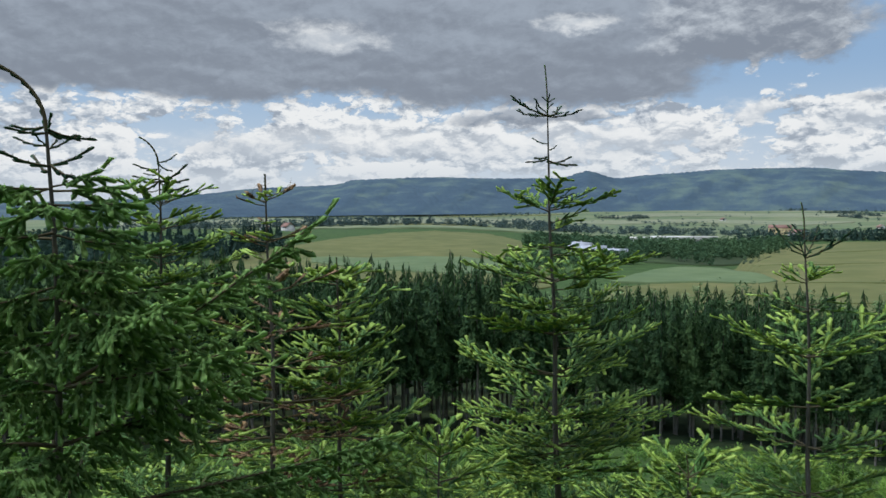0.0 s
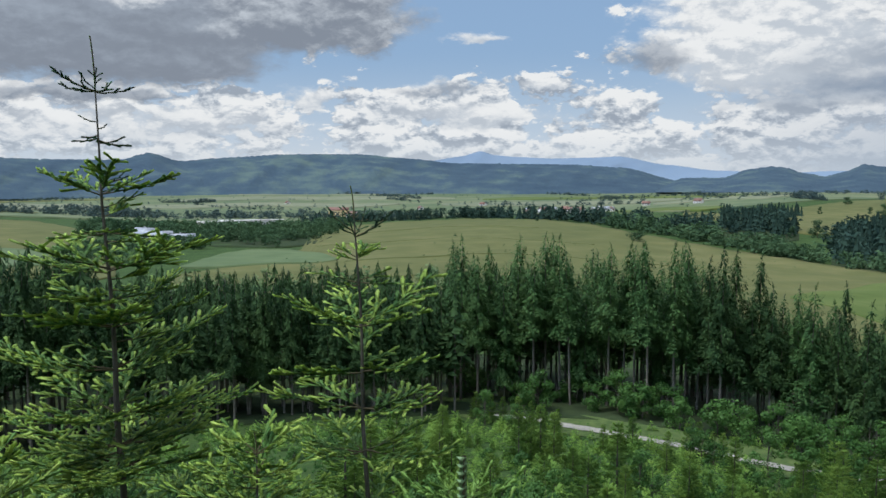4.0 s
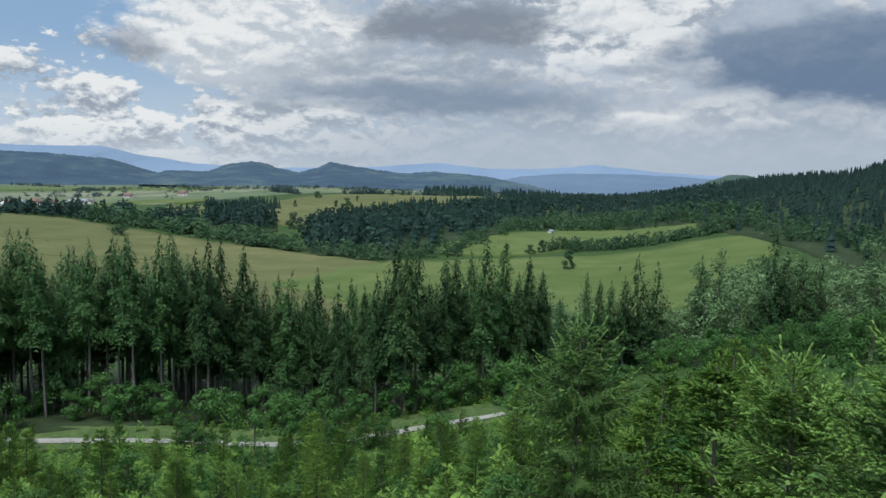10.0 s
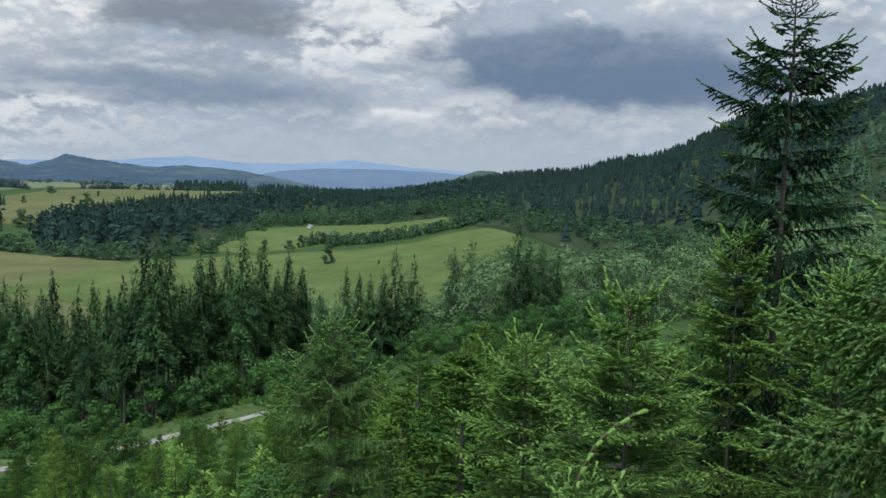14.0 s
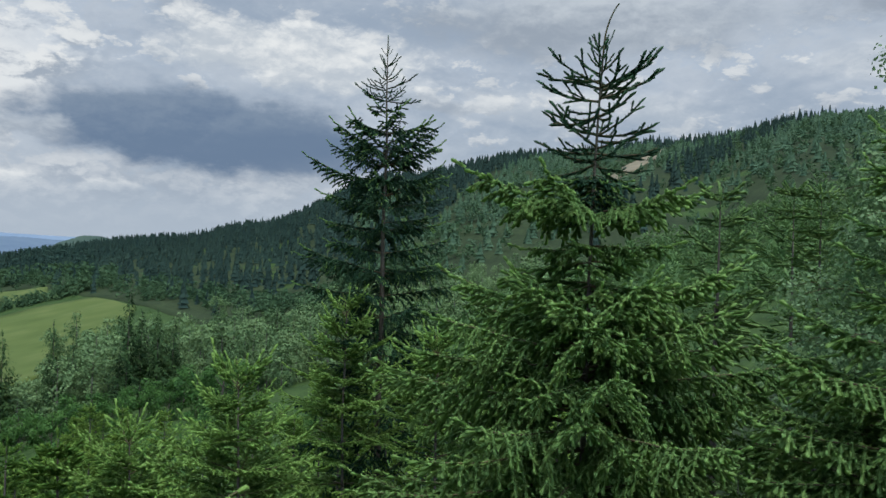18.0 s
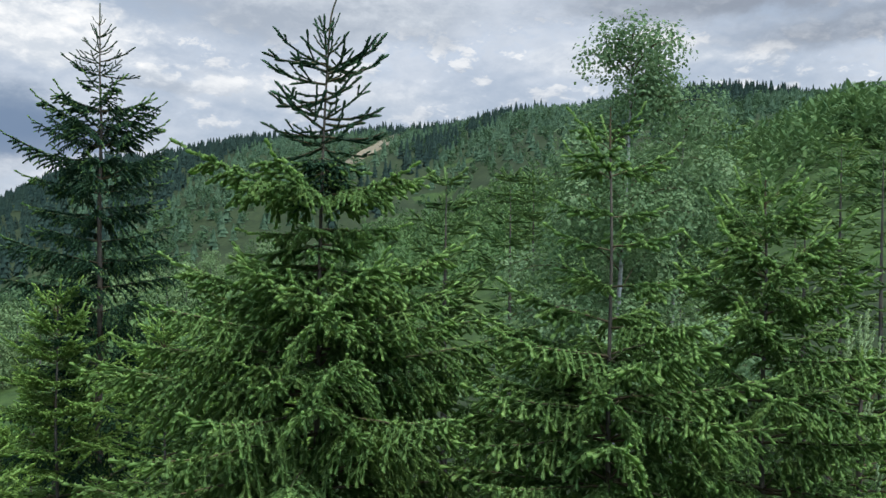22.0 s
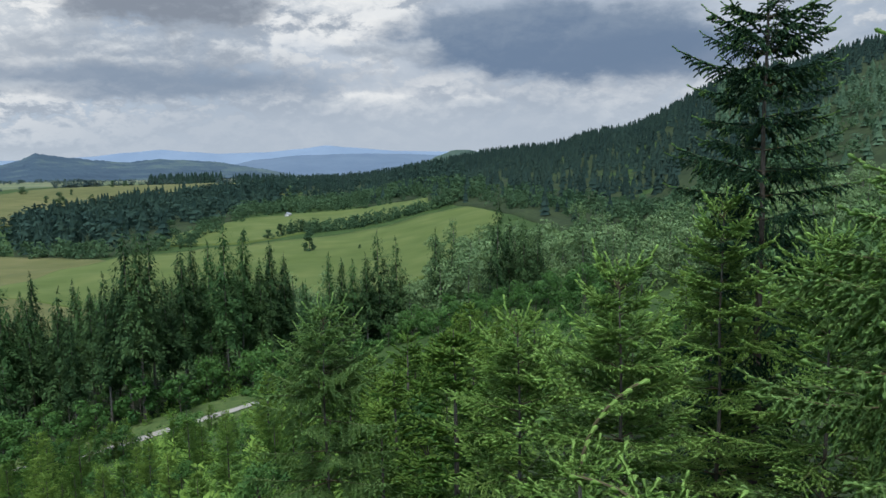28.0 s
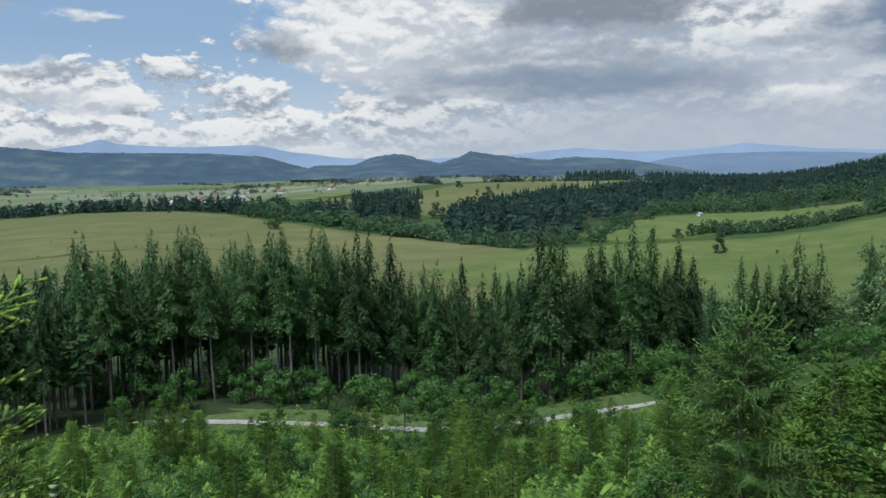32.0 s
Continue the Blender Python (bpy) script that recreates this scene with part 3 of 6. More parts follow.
field("meadow", [(-68.5, 470, 520), (-72, 455, 600), (-74, 450, 632), (-78, 490, 664), (-81, 520, 688), (-84, 540, 670), (-87, 560, 610)], M_MEADOW, 0.7, "long green meadow above a hedge", 20)
field("field", [(-50, 900, 1010), (-54, 780, 1000), (-58, 680, 1120), (-62, 700, 1330), (-66, 860, 1500), (-70, 900, 1500), (-73, 900, 1350), (-77, 880, 960)], M_HAY, 0.9, "rounded ochre hill field", 26)
field("field", [(34, 1000, 3400), (10, 1010, 3380), (-10, 1040, 3350), (-30, 1040, 3350), (-50, 1060, 3300), (-57, 1250, 3200), (-64, 1500, 3200), (-72, 1520, 3300), (-80, 1500, 3400), (-90, 1600, 3400)], M_FARFIELD, 1.2, "patchwork of distant fields across the valley floor", 60)
for h0, h1, d0, d1, m in ((24, -12, 1500, 2600, M_PALE), (12, -6, 1180, 1330, M_HAY), (-12, -30, 1750, 2150, M_PALE), (-14, -34, 2300, 2900, M_PALE), (-25, -33, 1500, 1680, M_GREENCROP), (-33, -50, 1700, 2150, M_PALE), (-36, -56, 2250, 2700, M_MEADOW), (-44, -53, 1080, 1350, M_MEADOW), (-48, -57, 1450, 1650, M_PALE),
                          (-56, -70, 2000, 2900, M_PALE), (-66, -86, 2500, 3300, M_PALE), (-18, -30, 3050, 3300, M_PALE), (-2, -12, 2750, 3150, M_HAY)):
    mid = (h0 + h1) / 2
    field("field", [(h0, d0 * 1.02, d0 * 1.1), (h0 * 0.7 + mid * 0.3, d0, d1 * 0.97), (mid, d0 * 1.03, d1), (h1 * 0.6 + mid * 0.4, d0 * 0.98, d1 * 0.95), (h1, d0 * 1.05, d0 * 1.12)], m, 2.0, "distant pale field on the valley floor", 8)

for d0, d1, a, b in ((330, 332.5, -24, -52), (415, 418, -26, -50), (520, 524, -24, -44), (640, 646, -27, -40)):
    field("track", [(a, d0, d1), (a * 0.5 + b * 0.5, d0 * 1.05, d1 * 1.05 + 1), (b, d0 * 0.97, d1 * 0.97)], M_FURROW, 0.75, "worn darker line across the field", 3)
# dark sheets that stand for the shade between the trees of each wood
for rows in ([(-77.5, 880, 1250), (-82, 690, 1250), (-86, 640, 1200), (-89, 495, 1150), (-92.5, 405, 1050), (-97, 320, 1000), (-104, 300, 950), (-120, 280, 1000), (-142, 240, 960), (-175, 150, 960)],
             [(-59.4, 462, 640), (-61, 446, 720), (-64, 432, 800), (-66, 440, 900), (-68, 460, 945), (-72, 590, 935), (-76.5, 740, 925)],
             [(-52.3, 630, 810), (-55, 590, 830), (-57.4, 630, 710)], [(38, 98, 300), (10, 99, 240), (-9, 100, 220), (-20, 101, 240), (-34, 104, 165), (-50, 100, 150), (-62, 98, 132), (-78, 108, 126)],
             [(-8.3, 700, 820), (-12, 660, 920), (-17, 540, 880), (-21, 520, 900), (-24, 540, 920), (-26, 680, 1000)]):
    field("shade_floor", rows, M_FLOORSHADE, 0.3, "ground under the wood, darkened in colour for shade", 30)

# litter sheet, its colour darkened for the shade of the near spruces
field("shade_floor", [(-88, 6, 14), (-100, 3, 34), (-125, 2, 40), (-150, 2, 40), (-178, 2, 36)], M_FLOORSHADE, 0.05, "needle litter under the spruces, darkened in colour for shade", 16)
field("clearing", [(-125.0, 495, 515), (-125.8, 505, 545), (-127.2, 545, 605), (-128.4, 595, 670), (-129.2, 650, 700)], M_EARTH, 1.5, "tan bare strip of earth on the wooded hill")

# road along the foot of the slope
ROAD = np.array([(-30, 112), (-36, 105), (-42, 98), (-46, 94), (-51, 91), (-55, 90), (-60, 89.5), (-66, 88.5), (-70, 88.5), (-73, 90), (-76, 93), (-80, 99), (-86, 112)], float)


def ribbon(name, off0, off1, lift, mat, label, category):
    h = np.linspace(-30, -77.6, 120)
    d = np.interp(-h, -ROAD[:, 0], ROAD[:, 1])
    wob = 0.25 * np.sin(h * 2.1) + 0.2 * np.sin(h * 5.3)
    g = Geo()
    n = len(h)
    cols = np.linspace(0, 1, 4)
    dd = d[:, None] + (off0 + wob[:, None] * 0.5) + cols[None] * (off1 - off0)
    mid = height(h, d)
    v = xyz(np.broadcast_to(h[:, None], dd.shape), dd)
    v[:, :, 2] = np.maximum(v[:, :, 2], mid[:, None] - 0.4) + lift
    i, j = np.meshgrid(np.arange(n - 1), np.arange(3), indexing="ij")
    q = [i * 4 + j, (i + 1) * 4 + j, (i + 1) * 4 + j + 1, i * 4 + j + 1]
    g.add(v.reshape(-1, 3), np.concatenate([np.stack([q[0], q[2], q[1]], -1).reshape(-1, 3), np.stack([q[0], q[3], q[2]], -1).reshape(-1, 3)]))
    return tagged(part(name, g, mat, smooth=True), label, category, kind="structure")


ribbon("verge", -4.5, 7.0, 0.12, M_VERGE, "dry grass verge along the forest track", "verge")
ribbon("road", -1.2, 1.3, 0.22, M_GRAVEL, "pale gravel forest track", "road")


# ---- mountains ----
def ridge(name, crest, foot, d_foot, d_crest, mat, label, rough=1.0):
    """A wooded mountain ridge: its skyline as (heading, height in degrees), its foot in degrees."""
    c = np.array(crest, float)
    order = np.argsort(c[:, 0])
    c = c[order]
    h = np.arange(c[0, 0], c[-1, 0], 0.12)
    k = np.clip(np.searchsorted(c[:, 0], h, side="right") - 1, 0, len(c) - 2)
    s = (h - c[k, 0]) / (c[k + 1, 0] - c[k, 0])
    s = s * s * (3 - 2 * s) * 0.6 + s * 0.4
    top = np.tan(np.radians(c[k, 1] * (1 - s) + c[k + 1, 1] * s)) * d_crest
    low = math.tan(radians(foot)) * d_foot
    u = np.linspace(0, 1, 34)
    hh, uu = np.meshgrid(h, u, indexing="ij")
    fold = (np.sin(hh * 0.55 + 1.5 * np.sin(hh * 0.23) + uu * 2.1) + 0.5 * np.sin(hh * 1.3 - uu * 5) + 0.25 * np.sin(hh * 3.1 + uu * 9)) * np.sin(np.pi * uu)
    dd = d_foot + (d_crest - d_foot) * uu + fold * 60 * rough
    zz = low + (top[:, None] - low) * (uu ** 0.85)
    zz += fold * 7 * rough * (1 - uu)
    zz += rng.normal(0, 1.3, zz.shape) * (uu > 0.05) * rough
    v = np.stack([-np.sin(np.radians(hh)) * dd, np.cos(np.radians(hh)) * dd, zz], -1)
    a, b = hh.shape
    i, j = np.meshgrid(np.arange(a - 1), np.arange(b - 1), indexing="ij")
    q = [i * b + j, (i + 1) * b + j, (i + 1) * b + j + 1, i * b + j + 1]
    g = Geo()
    g.add(v.reshape(-1, 3), np.concatenate([np.stack([q[0], q[1], q[2]], -1).reshape(-1, 3), np.stack([q[0], q[2], q[3]], -1).reshape(-1, 3)]))
    return tagged(part(name, g, mat, smooth=True), label, "mountain", kind="structure")


# the blue of these ridges and their glow are painted haze
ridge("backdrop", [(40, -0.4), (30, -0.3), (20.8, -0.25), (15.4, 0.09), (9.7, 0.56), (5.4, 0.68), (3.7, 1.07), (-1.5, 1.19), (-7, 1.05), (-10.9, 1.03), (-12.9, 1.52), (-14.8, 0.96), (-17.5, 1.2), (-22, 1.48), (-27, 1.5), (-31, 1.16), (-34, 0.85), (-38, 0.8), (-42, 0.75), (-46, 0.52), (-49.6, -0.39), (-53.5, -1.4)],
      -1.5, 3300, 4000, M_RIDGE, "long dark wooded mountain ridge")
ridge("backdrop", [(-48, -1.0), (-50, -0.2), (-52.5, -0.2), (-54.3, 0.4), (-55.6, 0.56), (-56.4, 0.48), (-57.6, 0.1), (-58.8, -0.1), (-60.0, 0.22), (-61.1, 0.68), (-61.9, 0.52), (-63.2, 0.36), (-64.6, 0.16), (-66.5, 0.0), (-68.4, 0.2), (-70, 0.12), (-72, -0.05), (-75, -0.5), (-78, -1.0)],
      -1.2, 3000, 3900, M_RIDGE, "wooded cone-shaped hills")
ridge("backdrop", [(-28, 0.6), (-32, 1.0), (-34.5, 1.35), (-35.8, 1.71), (-37, 1.4), (-38.2, 1.3), (-41, 1.17), (-43.5, 1.22), (-45.6, 1.3), (-48.8, 0.7), (-52, 0.3), (-56, 0.1)], -1.2, 4250, 4500, M_RIDGE3, "far mountain range, coloured blue for haze", 0.4)
ridge("backdrop", [(-56, 0.1), (-59, 0.23), (-64, 0.4), (-66.5, 0.65), (-68.7, 0.82), (-70.5, 0.65), (-72.5, 0.5), (-75.6, 0.55), (-78, 0.75), (-79.8, 0.97), (-81.5, 0.8), (-85, 0.5), (-88, 0.4), (-91, 0.35), (-95, 0.3), (-105, 0.2)], -1.0, 4400, 4650, M_RIDGE3, "far mountain range, coloured blue for haze", 0.3)
ridge("backdrop", [(-72, -0.6), (-75, 0.05), (-78, 0.3), (-82, 0.36), (-85, 0.3), (-88, 0.15), (-92, 0.1), (-100, -0.2)], -1.3, 3500, 4200, M_RIDGE2, "flat-topped ridge beyond the valley, coloured blue for haze", 0.5)
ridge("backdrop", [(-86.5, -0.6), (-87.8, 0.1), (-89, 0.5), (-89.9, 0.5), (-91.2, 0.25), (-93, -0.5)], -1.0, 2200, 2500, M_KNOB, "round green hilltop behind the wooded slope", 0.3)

# ---- plant shapes ----
def shoot_shape(needles, length, width, flat, core):
    """A needle shoot of length 1 along x: a blunt spindle of close needles and longer ones that stand off it. Flat ones spread to two sides, like a fir's."""
    r = np.random.default_rng(needles)
    v, f = [], []
    k = 3
    droop = -0.05 if flat else 0.16
    for i, (x, rad) in enumerate(((0.0, 0.7), (0.84, 0.95))):
        for j in range(k):
            a = 6.283 * (j + 0.5 * (i % 2)) / k
            v.append((x, core * rad * math.cos(a) * (1.5 if flat else 1.0), core * rad * math.sin(a) * (0.6 if flat else 1.0) - droop * x * x))
    for j in range(k):
        p, q = j, (j + 1) % k
        f += [(p, q, q + k), (p, q + k, p + k), (p + k, q + k, 2 * k)]
    v.append((1.0, 0, -droop))
    for i in range(needles):
        x = (i + 0.5) / needles * 0.96
        ang = ((0.15 if i % 2 else math.pi - 0.15) + r.normal(0, 0.30)) if flat else i * 2.4 + r.normal(0, 0.2)
        out = np.array([0.75 + r.normal(0, 0.1), math.cos(ang), math.sin(ang) + (0.15 if flat else 0.0)])
        out = out / np.linalg.norm(out) * length * r.uniform(0.8, 1.1) * (1.0 - 0.35 * x ** 3)
        n = len(v)
        v += [(x - width, 0, -droop * x * x), (x + width, 0, -droop * x * x), tuple(np.array([x, 0, -droop * x * x]) + out * np.array([0.5, 1, 1]))]
        f.append((n, n + 1, n + 2))
    return np.array(v, float), np.array(f)


SHOOT_SPRUCE = shoot_shape(5, 0.30, 0.07, False, 0.15)
SHOOT_FIR = shoot_shape(7, 0.30, 0.06, True, 0.145)
SHOOT_SPIKE = shoot_shape(6, 0.30, 0.06, False, 0.15)


def spray_shape(pairs, droop, wide, lobes=True, thick=0.15):
    """A whole branch, seen from farther off: a spine with needle fans to both sides, bending down."""
    v, f = [], []

    def put(*pts):
        k = len(v)
        v.extend(pts)
        f.append((k, k + 1, k + 2))

    def spine(x):
        return -droop * x * x

    put((0, 0.02, 0), (0, -0.02, 0), (1, 0, spine(1)))
    for i in range(pairs):
        x = 0.12 + 0.86 * i / pairs
        half = wide * (1 - x) ** 0.7 + 0.05
        for s in (-1, 1):
            put((x - 0.02, 0, spine(x)), (x - 0.02 + thick, 0, spine(x - 0.02 + thick)), (x + 0.06 + half * 0.5, s * half, spine(x) - half * 0.35))
        if lobes:
            put((x - thick * 0.4, 0.03, spine(x)), (x + thick * 0.5, -0.03, spine(x)), (x + 0.05, 0.02 * (-1) ** i, spine(x) - half * 0.7))
    return np.array(v, float), np.array(f)


SPRAY_DROOP = spray_shape(6, 0.55, 0.30, False, 0.075)
SPRAY_THIN = spray_shape(6, 0.2, 0.24, False, 0.07)
SPRAY_BACK = spray_shape(3, 0.5, 0.34, False, 0.16)


def whorled(geo, crown_low, top, reach, steps, count, lift_low, lift_high, shape, slot, r, power=0.8, ragged=0.25, wide=1.0, centre=None):
    """Branches all round a stem, from crown_low to top, longest low down."""
    o, w, s = [], [], []
    for i in range(steps):
        u = (i + r.uniform(0, 0.7)) / steps
        z = crown_low + (top - crown_low) * u
        length = reach * ((1 - u) ** power + 0.03)
        n = max(3, int(count * (0.6 + 0.5 * (1 - u))))
        a0 = r.uniform(0, 6.28)
        for k in range(n):
            a = a0 + 6.283 * k / n + r.normal(0, 0.25)
            up = lift_low + (lift_high - lift_low) * u + r.normal(0, 0.12)
            w.append((math.cos(a), math.sin(a), up))
            o.append((0 if centre is None else centre(z)[0], 0 if centre is None else centre(z)[1], z + r.normal(0, 0.01 * top)))
            s.append(length * r.uniform(1 - ragged, 1 + ragged))
    s = np.array(s)
    place(geo, shape, np.array(o), np.array(w), (0, 0, 1), s, slot, wide=s * wide)


def tiers(geo, low, top, reach, rows, sides, slot, r, power=0.8, centre=None):
    """The dense inside of a conifer's crown: ragged skirts of narrow hanging sprays one over another."""
    i = np.repeat(np.arange(rows), sides)
    n = len(i)
    u = i / rows
    z = low + (top - low) * u + r.normal(0, 0.25, n) * (top - low) / rows
    c = np.zeros((n, 2)) if centre is None else np.stack([np.asarray(q) * np.ones(n) for q in centre(z)], 1)
    rad, drop = (reach * np.maximum(0, 1 - u) ** power + 0.02 * reach) * r.uniform(0.5, 1.4, n), (top - low) / rows * 1.7
    a, w = r.uniform(0, 6.283, n), 2.1 / sides
    v = np.empty((n, 3, 3))
    for k, (f, da, dz) in enumerate(((0.12, 0.0, 0.55), (1.0, -w, -0.3), (1.0, w, -0.15))):
        v[:, k, 0], v[:, k, 1], v[:, k, 2] = c[:, 0] + f * rad * np.cos(a + da), c[:, 1] + f * rad * np.sin(a + da), z + drop * (dz + r.normal(0, 0.1, n))
    geo.add(v.reshape(-1, 3), np.arange(3 * n).reshape(-1, 3), slot)


def leafy(geo, centres, radii, count, size, slot, r, flat=0.8):
    """Leaves as small folded triangles in clumps."""
    centres, radii = np.asarray(centres, float), np.asarray(radii, float)
    k = r.integers(0, len(centres), count)
    d = unit(r.normal(size=(count, 3)))
    rad = radii[k] * r.uniform(0.35, 1.0, count) ** 0.5
    p = centres[k] + d * rad[:, None] * np.array([1, 1, flat])
    a = unit(np.cross(d + np.array([0, 0, 0.4]), r.normal(size=(count, 3))) + r.normal(0, 0.25, (count, 3)))
    b = unit(np.cross(a, d + np.array([0, 0, 0.4]) + r.normal(0, 0.35, (count, 3))))
    s = size * r.uniform(0.6, 1.3, count)[:, None]
    v = np.stack([p - a * s * 0.5, p + b * s * 0.45, p + a * s * 0.6, p - b * s * 0.45], 1)
    t = np.arange(count)[:, None] * 4
    geo.add(v.reshape(-1, 3), np.concatenate([t + np.array([[0, 1, 2]]), t + np.array([[0, 2, 3]])]), slot)


def tufts(geo, low, top, reach, count, size, slot, r, power, centre):
    """Small hanging sprays all through a crown, thicker outwards, with gaps between whole branches."""
    u = 1 - np.sqrt(r.uniform(0, 1, count))
    bough = (u * 26).astype(int)
    a = bough * 2.4 + r.integers(0, 5, count) * 1.257 + r.normal(0, 0.17, count)
    out = r.uniform(0.15, 1.0, count) ** 0.7 * (0.72 + 0.38 * np.sin(bough * 7.3 + np.round(a) * 2.1))
    rad = reach * ((1 - u) ** power + 0.03) * out
    z = low + (top - low) * u - 0.16 * rad + r.normal(0, 0.012 * (top - low), count)
    cx, cy = centre(z)
    p = np.stack([cx + rad * np.cos(a), cy + rad * np.sin(a), z], 1)
    w = np.stack([np.cos(a), np.sin(a), -0.55 + r.normal(0, 0.3, count)], 1) + r.normal(0, 0.35, (count, 3))
    place(geo, TUFT, p, w, (0.02, 0.01, 1), size * r.uniform(0.6, 1.3, count), slot)


TUFT = (np.array([(0, -0.10, 0.03), (0, 0.10, 0.03), (0.60, -0.22, -0.06), (0.55, 0.22, -0.1), (1.0, 0.02, -0.2)]), np.array([(0, 1, 4), (0, 4, 2), (1, 3, 4)]))


def tall_spruce(h, d, turn, H, bare, reach, seed, larch=False, label=""):
    """A forest tree: a long bare trunk and a ragged narrow crown of hanging sprays."""
    r = np.random.default_rng(seed)
    ob = thing("larch_tree" if larch else "spruce_tree", h, d, label, "tree", "tall trees of the stand", 0.4, turn)
    g = Geo()
    zs = np.linspace(-0.4, H, 9)
    lean = r.normal(0, 0.012, 2)
    tube(g, np.stack([zs * lean[0] + 0.05 * np.sin(zs * 0.4), zs * lean[1], zs], 1), 0.21 * (1 - zs / H * 0.93) * H / 23, 7)
    for _ in range(12):
        z, a = r.uniform(0.12 * H, max(bare, 0.2) * H), r.uniform(0, 6.28)
        q = np.array([zs_at(lean, z), ]).reshape(3)
        tube(g, [q, q + np.array([math.cos(a), math.sin(a), -0.25]) * r.uniform(0.5, 1.6)], [0.025, 0.006], 3)
    part("trunk", g, M_PALEBARK, ob)
    g = Geo()
    axis = lambda z: (z * lean[0], z * lean[1])
    whorled(g, bare * H, H, reach, 24, 6, -0.2, 0.8, SPRAY_DROOP, 0, r, 0.55 if larch else 0.75, 0.45, 0.9, axis)
    if larch:
        tufts(g, bare * H * 0.9, H * 0.99, reach * 1.1, 3000, 0.46, 0, r, 0.55, axis)
    else:
        tufts(g, bare * H * 0.95, H * 0.99, reach * 1.05, 3400, 0.48, 0, r, 0.72, axis)
    place(g, SPRAY_THIN, [(*axis(H * 0.97), H * 0.97)] * 3, [(0.2, 0, 1), (-0.2, 0.15, 1), (0, -0.1, 1)], (0.1, 1, 0), [0.9, 0.8, 1.3], 0)
    part("crown", g, M_LARCH if larch else M_TALL, ob)
    return ob


SHOOT_MID = shoot_shape(4, 0.34, 0.08, False, 0.17)
SHOOT_YOUNG = shoot_shape(3, 0.40, 0.10, False, 0.15)


def side_conifer(h, d, turn, H, seed, label):
    """A conifer of the upper slope: branches with hanging twigs, of shoots a hand long."""
    r = np.random.default_rng(seed)
    ob = thing("young_conifer", h, d, label, "young tree", "conifers of the upper slope", 0.2, turn)
    g = Geo()
    tube(g, [(0, 0, -0.2), (0.02, 0.01, H * 0.5), (0, 0, H * 0.97)], [0.011 * H, 0.007 * H, 0.006], 6)
    part("trunk", g, M_BARK, ob)
    o, w, s_ = [], [], []
    for i in range(14):
        u = i / 13
        z = H * (0.97 - 0.90 * u)
        L = H * (0.035 + 0.25 * u ** 0.75)
        for k in range(4):
            a = r.uniform(0, 6.28)
            rise = 0.9 - 0.85 * u ** 0.6 + r.normal(0, 0.1)
            out = unit(np.array([math.cos(a), math.sin(a), rise]))
            side = np.array([-math.sin(a), math.cos(a), 0.0])
            l, n = L * r.uniform(0.75, 1.15), max(2, int(L / 0.32))
            for j in range(n):
                t = (j + 0.6) / n
                p = np.array([0, 0, z]) + out * l * t + np.array([0, 0, -0.12 * l * t * (1 - t)])
                o.append(p), w.append(out + np.array([0, 0, 0.1])), s_.append(0.34)
                for sg in (-1, 1):
                    tw = unit(out * 0.7 + side * sg * 0.8 + np.array([0, 0, -0.25]))
                    q = 0.42 * l * (1 - t) + 0.16
                    for e in range(max(1, int(q / 0.36))):
                        o.append(p + tw * e * 0.32), w.append(tw + r.normal(0, 0.12, 3)), s_.append(0.38 * r.uniform(0.8, 1.1))
    place(g2 := Geo(), SHOOT_MID, np.array(o), np.array(w), (0.01, 0.02, 1), np.array(s_), 0, wide=0.20)
    place(g2, SHOOT_MID, [(0, 0, H * 0.95)], [(0.02, 0, 1)], (1, 0, 0), 0.06 * H, 0, wide=0.12)
    part("crown", g2, M_SIDE, ob)
    return ob


def zs_at(lean, z):
    return np.array([z * lean[0] + 0.05 * math.sin(z * 0.4), z * lean[1], z])


def young_spruce(h, d, turn, H, seed, label=""):
    r = np.random.default_rng(seed)
    ob = thing("young_spruce", h, d, label, "young tree", "young trees on the slope", 0.15, turn)
    g = Geo()
    tube(g, [(0, 0, -0.15), (0.02, 0.01, H * 0.5), (0, 0, H)], [0.045 * H / 3, 0.03 * H / 3, 0.008], 5)
    part("trunk", g, M_BARK, ob)
    o, w, s_ = [], [], []
    for i in range(15):
        u = (i + r.uniform(0, 0.5)) / 15
        z, L = H * (0.95 - 0.9 * u), H * (0.05 + 0.26 * u ** 0.8)
        for k in range(6):
            a = r.uniform(0, 6.28)
            out = unit(np.array([math.cos(a), math.sin(a), 1.0 - 0.85 * u ** 0.6 + r.normal(0, 0.12)]))
            side = np.array([-math.sin(a), math.cos(a), 0.0])
            l, n = L * r.uniform(0.7, 1.2), max(2, int(L / 0.19))
            for j in range(n):
                t = (j + 0.7) / n
                p = np.array([0, 0, z]) + out * l * t
                o.append(p), w.append(out + np.array([0, 0, 0.15])), s_.append(0.2)
                for sg in (-1, 1):
                    o.append(p), w.append(out * 0.8 + side * sg * 0.8 + r.normal(0, 0.15, 3)), s_.append(0.16 + 0.3 * l * (1 - t))
    place(g := Geo(), SHOOT_YOUNG, np.array(o), np.array(w), (0.01, 0.02, 1), np.array(s_), 0, wide=0.17)
    place(g, SHOOT_YOUNG, [(0, 0, H * 0.92)] * 3, [(0.25, 0, 1), (-0.2, 0.2, 1), (0, 0, 1)], (0.1, 1, 0), [0.08 * H, 0.08 * H, 0.13 * H], 0, wide=0.1)
    part("crown", g, M_YOUNG, ob)
    return ob


